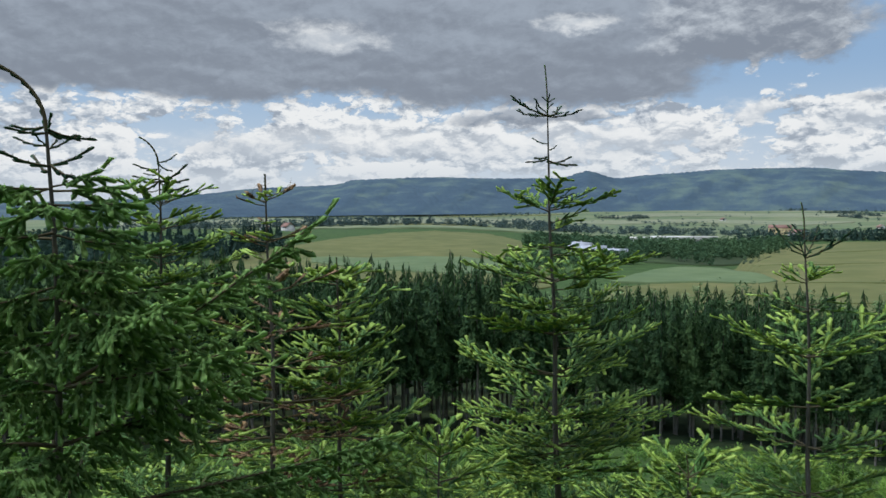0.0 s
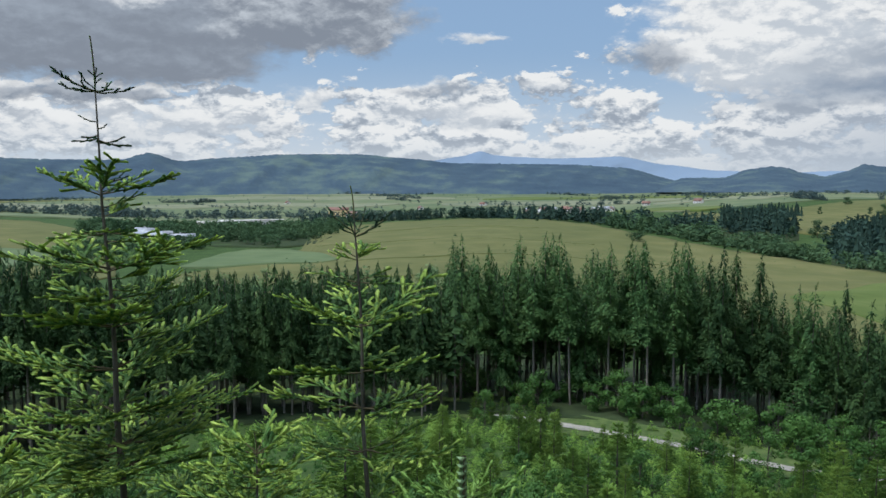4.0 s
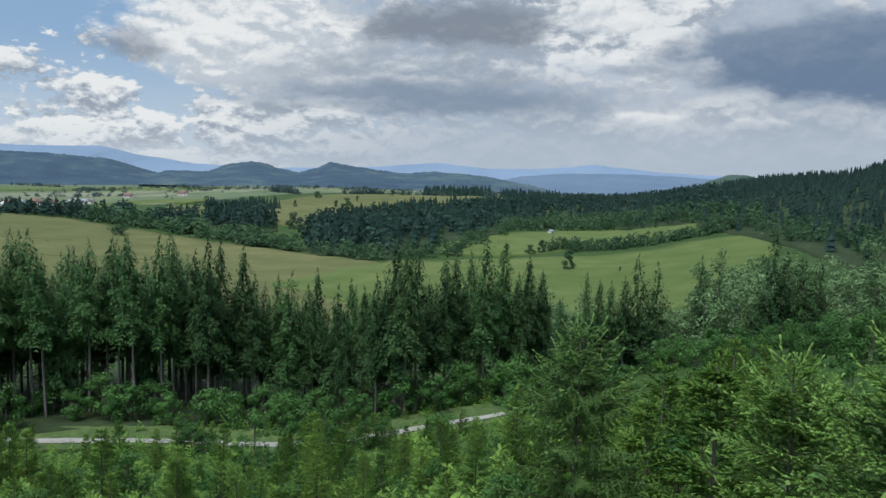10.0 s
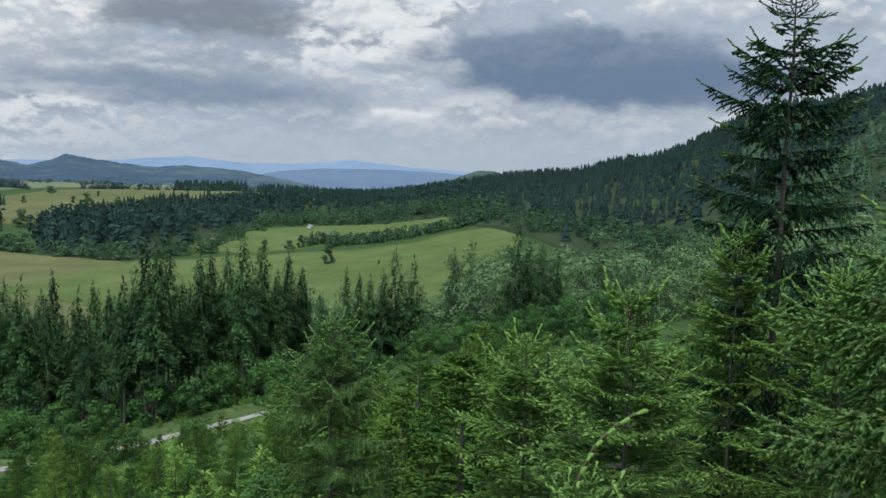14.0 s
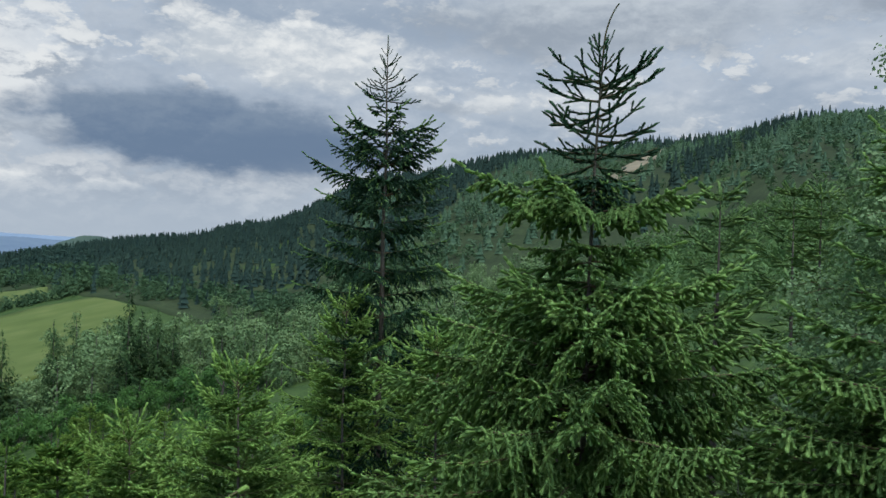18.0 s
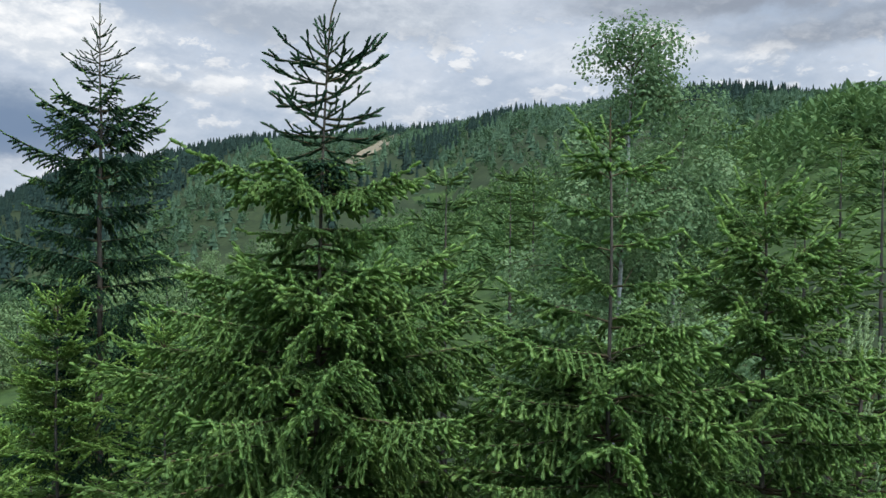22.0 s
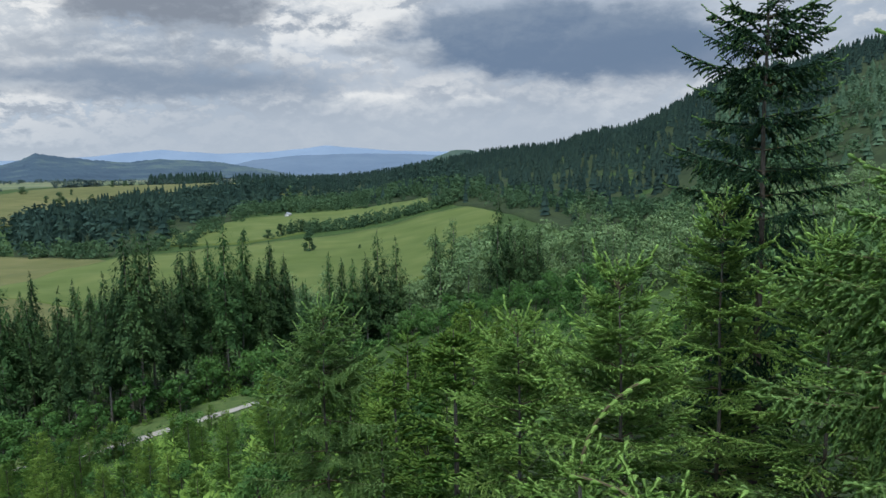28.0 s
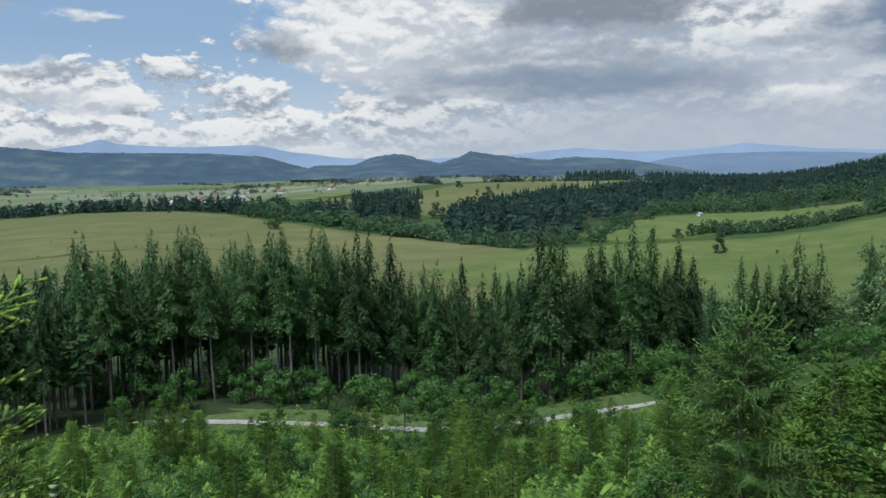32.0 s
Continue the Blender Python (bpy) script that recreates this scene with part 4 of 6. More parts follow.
def broadleaf(name, h, d, turn, H, spread, seed, leaves, size, mat, bark, label, group, low=0.15):
    r = np.random.default_rng(seed)
    ob = thing(name, h, d, label, "shrub" if H < 5 else "tree", group, 0.2, turn)
    g, centres, radii = Geo(), [], []
    tube(g, [(0, 0, -0.2), (0.03 * H, 0, H * 0.4), (0.02 * H, 0.02 * H, H * 0.9)], [0.016 * H, 0.011 * H, 0.003 * H], 6)
    for i in range(int(14 + H)):
        u = r.uniform(low, 1.0)
        a = r.uniform(0, 6.28)
        w = spread * H * math.sqrt(max(0.02, math.sin(math.pi * min(0.97, 0.12 + 0.85 * u)))) * r.uniform(0.3, 1.0)
        c = np.array([math.cos(a) * w, math.sin(a) * w, H * u * 0.93])
        s = np.array([0.02 * H, 0.0, max(0.1 * H, H * u * 0.55)])
        if H < 8:
            tube(g, [s, (s + c) / 2 + np.array([0, 0, 0.03 * H]), c], [0.006 * H, 0.004 * H, 0.001 * H], 3)
        centres.append(c)
        radii.append(H * spread * r.uniform(0.28, 0.48))
    part("trunk", g, bark, ob)
    g = Geo()
    leafy(g, centres, radii, leaves, size, 0, r)
    part("crown", g, mat, ob)
    return ob


def scatter(protos, spots):
    """Copies of the prototypes, whose scale is 1, at (heading, distance, turn, size)."""
    for i, (h, d, turn, size) in enumerate(spots):
        p = protos[i % len(protos)]
        copy_thing(p, Matrix.Translation(at(h, d, -0.15)) @ Matrix.Rotation(radians(turn), 4, "Z") @ Matrix.Diagonal((size, size, size * rng.uniform(0.92, 1.1), 1)))


# ---- stands of tall trees at the foot of the slope ----
SPRUCES = [tall_spruce(h, d, 0, H, b, w, s, False, "tall dark spruce with a bare lower trunk")
           for h, d, H, b, w, s in ((-53.6, 112, 24, 0.42, 2.9, 1), (-65.9, 99, 24.0, 0.34, 3.2, 2), (-61.4, 108, 18.0, 0.16, 3.2, 3), (-69.6, 103, 20.5, 0.3, 3.0, 4), (-2, 110, 24, 0.5, 2.6, 5), (-83.4, 131, 19.5, 0.05, 4.6, 6))]
LARCHES = [tall_spruce(h, d, 0, H, b, w, s, True, "tall airy larch with pale green needles")
           for h, d, H, b, w, s in ((-41.6, 113, 24.6, 0.5, 2.7, 11), (-49.6, 110, 24.0, 0.46, 2.8, 12), (-46.0, 114, 23.6, 0.52, 2.6, 13), (-58.3, 108, 20, 0.2, 3.0, 14), (-72.4, 104, 22.6, 0.36, 2.8, 15))]
stand = []
for h, d, s in ((-34.4, 113, 0.98), (-35.6, 110, 0.9), (-36.4, 115, 0.93), (-37.6, 112, 0.97), (-38.7, 116, 0.95), (-39.7, 111, 0.93), (-40.6, 115, 0.99), (-42.4, 110, 0.93), (-43.4, 113, 0.98), (-44.3, 118, 0.97), (-45.0, 111, 0.94), (-46.9, 112, 0.95), (-47.9, 108, 0.99), (-48.8, 117, 0.95), (-50.4, 113, 0.95), (-51.2, 116, 0.92), (-57.6, 112, 0.76), (-59.4, 116, 0.74), (-60.4, 112, 0.7), (-63.0, 114, 0.7), (-64.0, 110, 0.7), (-71.3, 110, 0.86), (-73.4, 108, 0.84), (-78.0, 124, 0.6), (-79.8, 126, 0.68), (-81.4, 128, 0.64)):
    stand.append((h, d, rng.uniform(0, 360), s))
for h in np.arange(-33.6, -53, -0.55):
    stand.append((h + rng.normal(0, 0.3), rng.uniform(117, 138), rng.uniform(0, 360), rng.uniform(0.80, 1.0)))
scatter(LARCHES, stand)
stand = []
for h, d, s in ((-51.9, 112, 0.93), (-52.7, 108, 0.92), (-54.6, 112, 0.95), (-55.2, 117, 0.93), (-55.9, 110, 0.8), (-56.7, 115, 0.76), (-58.9, 112, 0.7), (-60.0, 108, 0.66), (-62.4, 104, 0.72), (-63.6, 107, 0.7), (-64.6, 100, 0.80), (-65.2, 104, 0.88), (-66.7, 97, 0.9), (-67.5, 101, 0.86), (-68.4, 106, 0.78), (-70.4, 106, 0.8), (-73.9, 110, 0.78), (-74.8, 109, 0.86), (-75.5, 113, 0.8), (-76.5, 116, 0.68), (-82.4, 128, 0.78), (-80.6, 130, 0.66)):
    stand.append((h, d, rng.uniform(0, 360), s))
for h in np.arange(-51.5, -77, -0.8):
    stand.append((h + rng.normal(0, 0.3), rng.uniform(112, 124), rng.uniform(0, 360), rng.uniform(0.62, 0.78)))
for h in np.arange(-10, -34, -0.9):
    stand.append((h + rng.normal(0, 0.3), rng.uniform(104, 116), rng.uniform(0, 360), rng.uniform(0.66, 0.82)))
scatter([SPRUCES[0], SPRUCES[1], SPRUCES[3]], stand)
# broad dark cones in front of the birch wood
scatter([SPRUCES[5]], [(h, d, rng.uniform(0, 360), s) for h, d, s in ((-84.6, 132, 0.9), (-87.6, 134, 0.78), (-88.6, 138, 0.62), (-91.9, 133, 0.92), (-92.8, 136, 0.84), (-93.9, 133, 0.78), (-94.8, 137, 0.72), (-82.2, 131, 0.7))])
wood = []
for row, (d0, hi) in enumerate(((104, 0.95), (110, 0.98), (118, 1.0), (128, 1.02), (140, 1.05), (155, 1.08))):
    for h in np.arange(34, -34, -1.15 - 0.03 * row):
        cut = 0.80 if h < -9 else 1.0
        wood.append((h + rng.normal(0, 0.3), d0 + rng.normal(0, 1.5), rng.uniform(0, 360), hi * cut * rng.uniform(0.88, 1.02)))
scatter([SPRUCES[4], SPRUCES[0], SPRUCES[4], SPRUCES[1]], wood[:58])
for h in np.concatenate([np.arange(-34, -78, -0.62), np.arange(-34.3, -57, -0.7)]):
    wood.append((h + rng.normal(0, 0.25), rng.uniform(116, 138), rng.uniform(0, 360), (0.88 if h > -53 else 0.66) * rng.uniform(0.78, 1.0)))


def upright(g):
    v, f = np.concatenate(g.v), np.concatenate(g.f)
    return v[:, [2, 1, 0]] * np.array([1, 1, -1]), f


def back_rows(spots):
    """Trees deeper in the forest, of which little but the tops and trunks shows."""
    r, g = np.random.default_rng(77), Geo()
    s = np.array(spots)
    for k in range(4):
        c, t = Geo(), Geo()
        whorled(c, 0.42, 1.0, 0.135, 6, 4, -0.25, 0.7, SPRAY_BACK, 0, r, 0.7, 0.35, 1.8)
        tiers(c, 0.40, 0.99, 0.11, 14, 9, 0, r, 0.7)
        tube(t, [(0, 0, -0.02), (0, 0, 0.5), (0, 0, 1.0)], [0.010, 0.007, 0.001], 5)
        m = s[k::4]
        a = np.radians(m[:, 2])
        for shape, slot in ((c, 0), (t, 1)):
            place(g, upright(shape), xyz(m[:, 0], m[:, 1]), np.tile([0, 0, 1.0], (len(m), 1)), np.stack([np.cos(a), np.sin(a), 0 * a], 1), m[:, 3] * 24, slot)
    return tagged(part("wood", g, [M_TALL, M_PALEBARK]), "deep rows of tall dark forest spruces", "wood", kind="stuff")


back_rows(wood[58:])

# ---- shrubs and young trees on the slope ----
SHRUBS = [broadleaf("shrub", h, d, 0, H, w, s, 1900, 0.26, M_LEAF, M_BARK, "rounded leafy green shrub by the track", "shrubs by the forest track", 0.08)
          for h, d, H, w, s in ((-47.5, 104, 5.2, 0.42, 21), (-54.0, 99, 5.8, 0.42, 22), (-58.0, 96, 5.5, 0.36, 23), (-40.0, 106, 6, 0.4, 24))]
BIRCHES = [broadleaf("young_birch", h, d, 0, H, w, s, 1500, 0.40, M_BIRCHWOOD, M_PALEBARK, "young pale green birch", "young broadleaf trees", 0.12)
           for h, d, H, w, s in ((-79.0, 131, 9.5, 0.30, 31), (-90.0, 175, 13.5, 0.30, 32), (-96.0, 160, 12.5, 0.32, 33), (-99.5, 205, 14, 0.26, 34))]
spots = []
for h in np.arange(-35, -76, -1.3):
    spots.append((h + rng.normal(0, 0.4), np.interp(-h, -ROAD[:, 0], ROAD[:, 1]) + rng.uniform(6.5, 16), rng.uniform(0, 360), rng.uniform(0.6, 1.2)))
for h in np.arange(-74, -100, -0.9):
    spots.append((h, rng.uniform(100, 124), rng.uniform(0, 360), rng.uniform(0.6, 1.1)))
scatter(SHRUBS, spots)
spots = []
for h in np.arange(-76, -116, -0.55):
    spots.append((h + rng.normal(0, 0.3), rng.uniform(128, 150), rng.uniform(0, 360), rng.uniform(0.6, 0.95)))
for h in np.arange(-87.5, -122, -0.5):
    spots.append((h + rng.normal(0, 0.3), rng.uniform(140, 285), rng.uniform(0, 360), rng.uniform(0.8, 1.15)))
for h in np.arange(-10, -34, -0.8):
    spots.append((h + rng.normal(0, 0.3), rng.uniform(170, 235), rng.uniform(0, 360), rng.uniform(1.0, 1.4)))
scatter(BIRCHES, spots)

YOUNG = [young_spruce(h, d, 0, H, s, "young spruce with fresh green shoots")
         for h, d, H, s in ((-62, 28, 3.2, 41), (-70, 33, 3.0, 42), (-50, 36, 3.3, 43), (-85.6, 26, 3.8, 44), (-66, 62, 3.6, 48))]
BUSHES = [broadleaf("birch_bush", h, d, 0, H, w, s, 1300, 0.115, M_LEAF, M_BARK, "low leafy bush among young spruces", "bushes on the slope", 0.05)
          for h, d, H, w, s in ((-57, 40, 2.6, 0.42, 51), (-75, 38, 2.4, 0.45, 52), (-95, 45, 2.8, 0.4, 53))]
spots, low, thick = [], [], []
r2 = np.random.default_rng(99)
while len(spots) < 265 or len(low) < 170 or len(thick) < 3500:
    h, d = r2.uniform(-92, -26) if r2.uniform() < 0.55 else r2.uniform(-126, 34), 13 + 86 * r2.uniform(0, 1) ** 0.7
    road = np.interp(-h, -ROAD[:, 0], ROAD[:, 1])
    if -86 < h < -30 and road - 4 < d < road + 5:
        continue
    if h > -30 and d > 98 or h < -86 and d > 112:
        continue
    tall = 1.0 if h > -30 or h < -78 else 0.85
    if -78 < h < -30 and d > 55:
        tall = 0.68 + 0.3 * (math.sin(h * 0.9) > 0.2)
    pick = r2.uniform()
    if pick < 0.14 and 30 < d < 86 or pick < 0.34 and (h < -78 and d < 60):
        if len(spots) < 265:
            spots.append((h, d, r2.uniform(0, 360), tall * r2.uniform(0.8, 1.7)))
    elif pick < 0.42 and d < 80:
        if len(low) < 170:
            low.append((h, d, r2.uniform(0, 360), tall * r2.uniform(0.6, 1.3)))
    elif d > 22 and len(thick) < 3500:
        thick.append((h, d, tall * r2.uniform(0.8, 1.8)))
for h in (-35.5, -36.6, -37.5, -38.6, -39.5, -40.6, -41.5, -50.6, -51.4, -52.3, -53.0, -58.2, -59.3, -60.4, -61.2, -62.2, -63.4, -64.5, -65.4, -76.0, -77.2, -78.5):
    spots.append((h, np.interp(-h, -ROAD[:, 0], ROAD[:, 1]) - r2.uniform(3.2, 6), r2.uniform(0, 360), r2.uniform(0.9, 1.2)))
scatter(YOUNG, spots)
for h in (-36.2, -38.5, -40.6, -50.9, -51.6, -52.4, -56.0, -58.6, -59.6, -60.7, -61.8, -63.0, -64.1, -65.2, -69.5, -74.5, -76.2, -77.6, -79.0):
    low.append((h, np.interp(-h, -ROAD[:, 0], ROAD[:, 1]) - r2.uniform(5, 7), r2.uniform(0, 360), r2.uniform(1.2, 1.7)))
scatter(BUSHES, low)


def ground_cover(n):
    """Grass, bracken and seedlings between the young trees: fans of narrow blades."""
    r, g = np.random.default_rng(31), Geo()
    h, d = r.uniform(-178, 40, n), 1.6 + 99 * r.uniform(0, 1, n) ** 0.62
    road = np.interp(-h, -ROAD[:, 0], ROAD[:, 1])
    ok = ~((h < -30) & (h > -86) & (d > road - 1.8) & (d < road + 2.2))
    ok &= (h > -126) | (d < 40)
    h, d = h[ok], d[ok]
    v, f = [], []
    for k in range(9):
        a = 6.283 * k / 9 + r.normal(0, 0.2)
        t, w = r.uniform(0.5, 1.0), 0.09
        b = np.array([0.1 * math.cos(a), 0.1 * math.sin(a), 0.0])
        s = np.array([-math.sin(a), math.cos(a), 0]) * w
        v += [b - s, b + s, b + np.array([math.cos(a) * 0.55 * t, math.sin(a) * 0.55 * t, t])]
        f.append((3 * k, 3 * k + 1, 3 * k + 2))
    v = np.array(v)
    a = r.uniform(0, 6.28, len(h))
    size = r.uniform(0.2, 0.5, len(h)) * np.clip(d / 45, 0.6, 1.2)
    place(g, (v[:, [2, 1, 0]] * np.array([1, 1, -1]), np.array(f)), xyz(h, d, -0.05), np.tile([0, 0, 1.0], (len(h), 1)), np.stack([np.cos(a), np.sin(a), 0 * a], 1), size)
    return tagged(part("undergrowth", g, M_LEAF), "knee-high grass, bracken and seedlings on the slope", "undergrowth", kind="stuff")


ground_cover(13000)


# ---- far woods ----
def far_conifer_shape(seed):
    r = np.random.default_rng(seed)
    v, f = [], []
    for t in range(5):
        z, rad = 0.10 + 0.17 * t, 0.24 * (1 - t / 5.4)
        for k in range(4):
            a = 6.283 * k / 4 + t * 0.6 + r.normal(0, 0.15)
            q = rad * r.uniform(0.75, 1.25)
            n = len(v)
            v += [(0.02 * math.cos(a + 1.2), 0.02 * math.sin(a + 1.2), z + 0.26), (q * math.cos(a - 0.8), q * math.sin(a - 0.8), z - 0.02), (q * math.cos(a + 0.8), q * math.sin(a + 0.8), z - 0.03 + r.normal(0, 0.02))]
            f.append((n, n + 1, n + 2))
    n = len(v)
    for a in (0, 2.1, 4.2):
        v += [(0.03 * math.cos(a), 0.03 * math.sin(a), 0.8), (0.03 * math.cos(a + 2.1), 0.03 * math.sin(a + 2.1), 0.8), (0, 0, 1.03)]
        f.append((n, n + 1, n + 2))
        n += 3
    v, f = np.array(v), np.array(f)
    return v[:, [2, 1, 0]] * np.array([1, 1, -1]), f


def far_leaf_shape(seed):
    r = np.random.default_rng(seed)
    g = Geo()
    cs = [(r.normal(0, 0.15), r.normal(0, 0.15), r.uniform(0.15, 0.8)) for _ in range(9)]
    leafy(g, cs, [0.22] * 9, 60, 0.21, 0, r)
    v, f = np.concatenate(g.v), g.f[0][:60]
    return v[:, [2, 1, 0]] * np.array([1, 1, -1]), f


FAR_CON = [far_conifer_shape(s) for s in (1, 2, 3)]
FAR_LEAF = [far_leaf_shape(s) for s in (4, 5, 6)]


def far_wood(name, label, hs, ds, size, mat, shapes, spread=0.25, wide=1.0):
    g = Geo()
    hs, ds = np.asarray(hs, float), np.asarray(ds, float)
    base = xyz(hs, ds, -0.4)
    s = np.asarray(size) * rng.uniform(1 - spread, 1 + spread, len(hs))
    for k, shape in enumerate(shapes):
        m = np.arange(len(hs)) % len(shapes) == k
        if m.any():
            a = rng.uniform(0, 6.28, m.sum())
            place(g, shape, base[m], np.tile([0, 0, 1.0], (m.sum(), 1)), np.stack([np.cos(a), np.sin(a), 0 * a], 1), s[m], 0, wide=s[m] * wide)
    return tagged(part(name, g, mat), label, "wood", kind="stuff")


def inside(n, h0, h1, d0, d1):
    return rng.uniform(min(h0, h1), max(h0, h1), n), rng.uniform(d0, d1, n)


def between(n, rows):
    """Random spots in a band of (heading, near, far)."""
    o = np.array(rows, float)
    o = o[np.argsort(o[:, 0])]
    h = rng.uniform(o[0, 0], o[-1, 0], n)
    a, b = np.interp(h, o[:, 0], o[:, 1]), np.interp(h, o[:, 0], o[:, 2])
    return h, a + (b - a) * np.sqrt(rng.uniform(0, 1, n))


def thicket_shape(seed, n, size):
    r = np.random.default_rng(seed)
    g = Geo()
    cs = [(r.normal(0, 0.22), r.normal(0, 0.22), r.uniform(0.15, 0.8)) for _ in range(10)]
    leafy(g, cs, [0.26] * 10, n, size * 1.25, 0, r)
    v, f = np.concatenate(g.v), g.f[0][:n]
    return v[:, [2, 1, 0]] * np.array([1, 1, -1]), f


def small_conifer(seed):
    r, g = np.random.default_rng(seed), Geo()
    n = 95
    u = 1 - np.sqrt(r.uniform(0, 1, n))
    a = r.uniform(0, 6.283, n)
    rad = 0.30 * ((1 - u) ** 0.85 + 0.04) * r.uniform(0.3, 1.05, n) ** 0.6
    p = np.stack([rad * np.cos(a), rad * np.sin(a), 0.03 + 0.92 * u + 0.25 * rad], 1)
    w = np.stack([np.cos(a), np.sin(a), 0.15 + 0.9 * u], 1) + r.normal(0, 0.3, (n, 3))
    place(g, TUFT, p, w, (0.02, 0.01, 1), 0.15 * r.uniform(0.7, 1.4, n), 0)
    return upright(g)


t = np.array(thick)
b = np.arange(len(t)) % 4 == 0
far_wood("thicket", "dense thicket of young broadleaf growth covering the slope", t[b, 0], t[b, 1], t[b, 2] * 1.0, M_THICKET, [thicket_shape(s, 80, 0.13) for s in (61, 62, 63)], 0.2, 1.3)
far_wood("thicket", "dense thicket of young conifers covering the slope", t[~b, 0], t[~b, 1], t[~b, 2] * 1.45, M_YOUNG, [small_conifer(s) for s in (64, 65, 66)], 0.25, 1.0)

h, d = between(1300, [(-110, 60, 110), (-116, 50, 190), (-124, 45, 270), (-134, 42, 290), (-146, 40, 260), (-158, 38, 220), (-170, 35, 180)])
far_wood("thicket", "thicket of young conifers and birches up the side slope", h, d, np.clip(d / 18, 3.2, 7), M_SLOPE, [thicket_shape(66, 70, 0.12)] + [small_conifer(s) for s in (67, 68, 69, 70)], 0.3, 0.9)

# the wooded hill
h, d = between(10500, [(-78, 900, 1250), (-82, 740, 1250), (-86, 680, 1200), (-89, 500, 1150), (-92.5, 420, 1050), (-97, 330, 1000), (-104, 310, 950), (-112, 300, 950), (-120, 300, 1000), (-130, 300, 1000), (-142, 240, 960), (-165, 170, 960)])
strip = 505 + 45 * np.maximum(0, -125.4 - h)
pick = (h > -124.8) | (h < -129.6) | (d < strip - 75) | (d > strip + 45)
dark = pick & ((h > -107) | (d > 760 + 60 * np.sin(h * 0.4)) | (np.sin(h * 0.31 + d * 0.009) > 0.75))
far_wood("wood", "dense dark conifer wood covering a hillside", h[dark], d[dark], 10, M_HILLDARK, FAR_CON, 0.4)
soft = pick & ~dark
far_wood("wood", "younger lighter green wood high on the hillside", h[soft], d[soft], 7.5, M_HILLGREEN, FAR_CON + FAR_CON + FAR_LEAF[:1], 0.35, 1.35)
h, d = between(900, [(-80, 640, 800), (-86, 600, 760), (-89, 490, 560), (-93, 410, 480), (-104, 290, 330), (-112, 280, 420), (-122, 260, 620), (-135, 200, 700), (-150, 160, 640), (-165, 130, 560)])
far_wood("wood", "paler broadleaf trees scattered in the hillside wood", h, d, 8, M_FARLEAF, FAR_LEAF, 0.35)
# woods in the valley
h, d = between(800, [(-59.6, 470, 620), (-61, 455, 700), (-64, 440, 780), (-66, 450, 880), (-68, 470, 930), (-72, 600, 920), (-76.3, 760, 910)])
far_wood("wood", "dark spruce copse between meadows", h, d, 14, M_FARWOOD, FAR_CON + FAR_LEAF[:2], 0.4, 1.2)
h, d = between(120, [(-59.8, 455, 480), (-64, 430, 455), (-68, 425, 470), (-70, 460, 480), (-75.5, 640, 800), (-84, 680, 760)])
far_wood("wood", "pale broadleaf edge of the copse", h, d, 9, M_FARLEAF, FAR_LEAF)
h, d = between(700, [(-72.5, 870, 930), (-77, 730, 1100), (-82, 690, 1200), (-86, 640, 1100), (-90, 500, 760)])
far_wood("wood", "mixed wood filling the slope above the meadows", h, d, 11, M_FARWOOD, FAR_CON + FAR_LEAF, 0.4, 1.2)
h, d = between(420, [(-73.5, 640, 720), (-78, 668, 740), (-82, 690, 800), (-85, 675, 800), (-88, 600, 700), (-91, 470, 560)])
far_wood("wood", "lighter green broadleaf trees along the meadow edge", h, d, 9, M_FARLEAF, FAR_LEAF, 0.4, 1.2)
h, d = between(150, [(-76.6, 478, 492), (-83, 500, 530), (-90, 500, 520)])
far_wood("hedge", "dense hedge of broadleaf trees between meadows", h, d, 8, M_FARLEAF, FAR_LEAF)
h, d = between(110, [(-52.5, 640, 800), (-55, 600, 820), (-57.2, 640, 700)])
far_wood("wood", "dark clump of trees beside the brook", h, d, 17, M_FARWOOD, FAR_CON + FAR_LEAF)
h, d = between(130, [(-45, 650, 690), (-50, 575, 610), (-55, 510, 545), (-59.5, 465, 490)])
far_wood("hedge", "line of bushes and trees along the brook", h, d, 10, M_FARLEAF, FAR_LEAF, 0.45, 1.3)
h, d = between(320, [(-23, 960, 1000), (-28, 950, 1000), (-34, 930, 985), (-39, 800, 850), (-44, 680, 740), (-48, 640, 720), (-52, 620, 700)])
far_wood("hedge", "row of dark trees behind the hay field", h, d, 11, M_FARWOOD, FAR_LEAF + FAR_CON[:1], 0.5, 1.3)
h, d = between(480, [(-8.5, 660, 720), (-12, 640, 740), (-15.4, 620, 720), (-16, 560, 720), (-21, 530, 720), (-24, 550, 740), (-26, 680, 860)])
far_wood("wood", "trees round the village in the valley", h, d, 12, M_FARLEAF, FAR_LEAF)
h, d = between(130, [(-7.8, 440, 540), (-10.5, 455, 545), (-12.0, 500, 555), (-13.6, 520, 552), (-16.2, 515, 560)])
far_wood("wood", "trees in front of the farm buildings", h, d, 7.5, M_FARLEAF, FAR_LEAF, 0.4, 1.2)
h, d = between(500, [(24, 1060, 1250), (8, 1080, 1250), (0, 1120, 1220), (-8, 1150, 1300), (-20, 1180, 1300), (-30, 1150, 1300)])
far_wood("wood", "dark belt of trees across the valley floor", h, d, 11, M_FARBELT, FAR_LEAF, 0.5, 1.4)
h, d = between(300, [(40, 300, 700), (20, 330, 640), (12, 520, 660), (9, 640, 680)])
far_wood("wood", "dark mixed wood beyond the spruce forest", h, d, 16, M_FARWOOD, FAR_CON + FAR_LEAF)
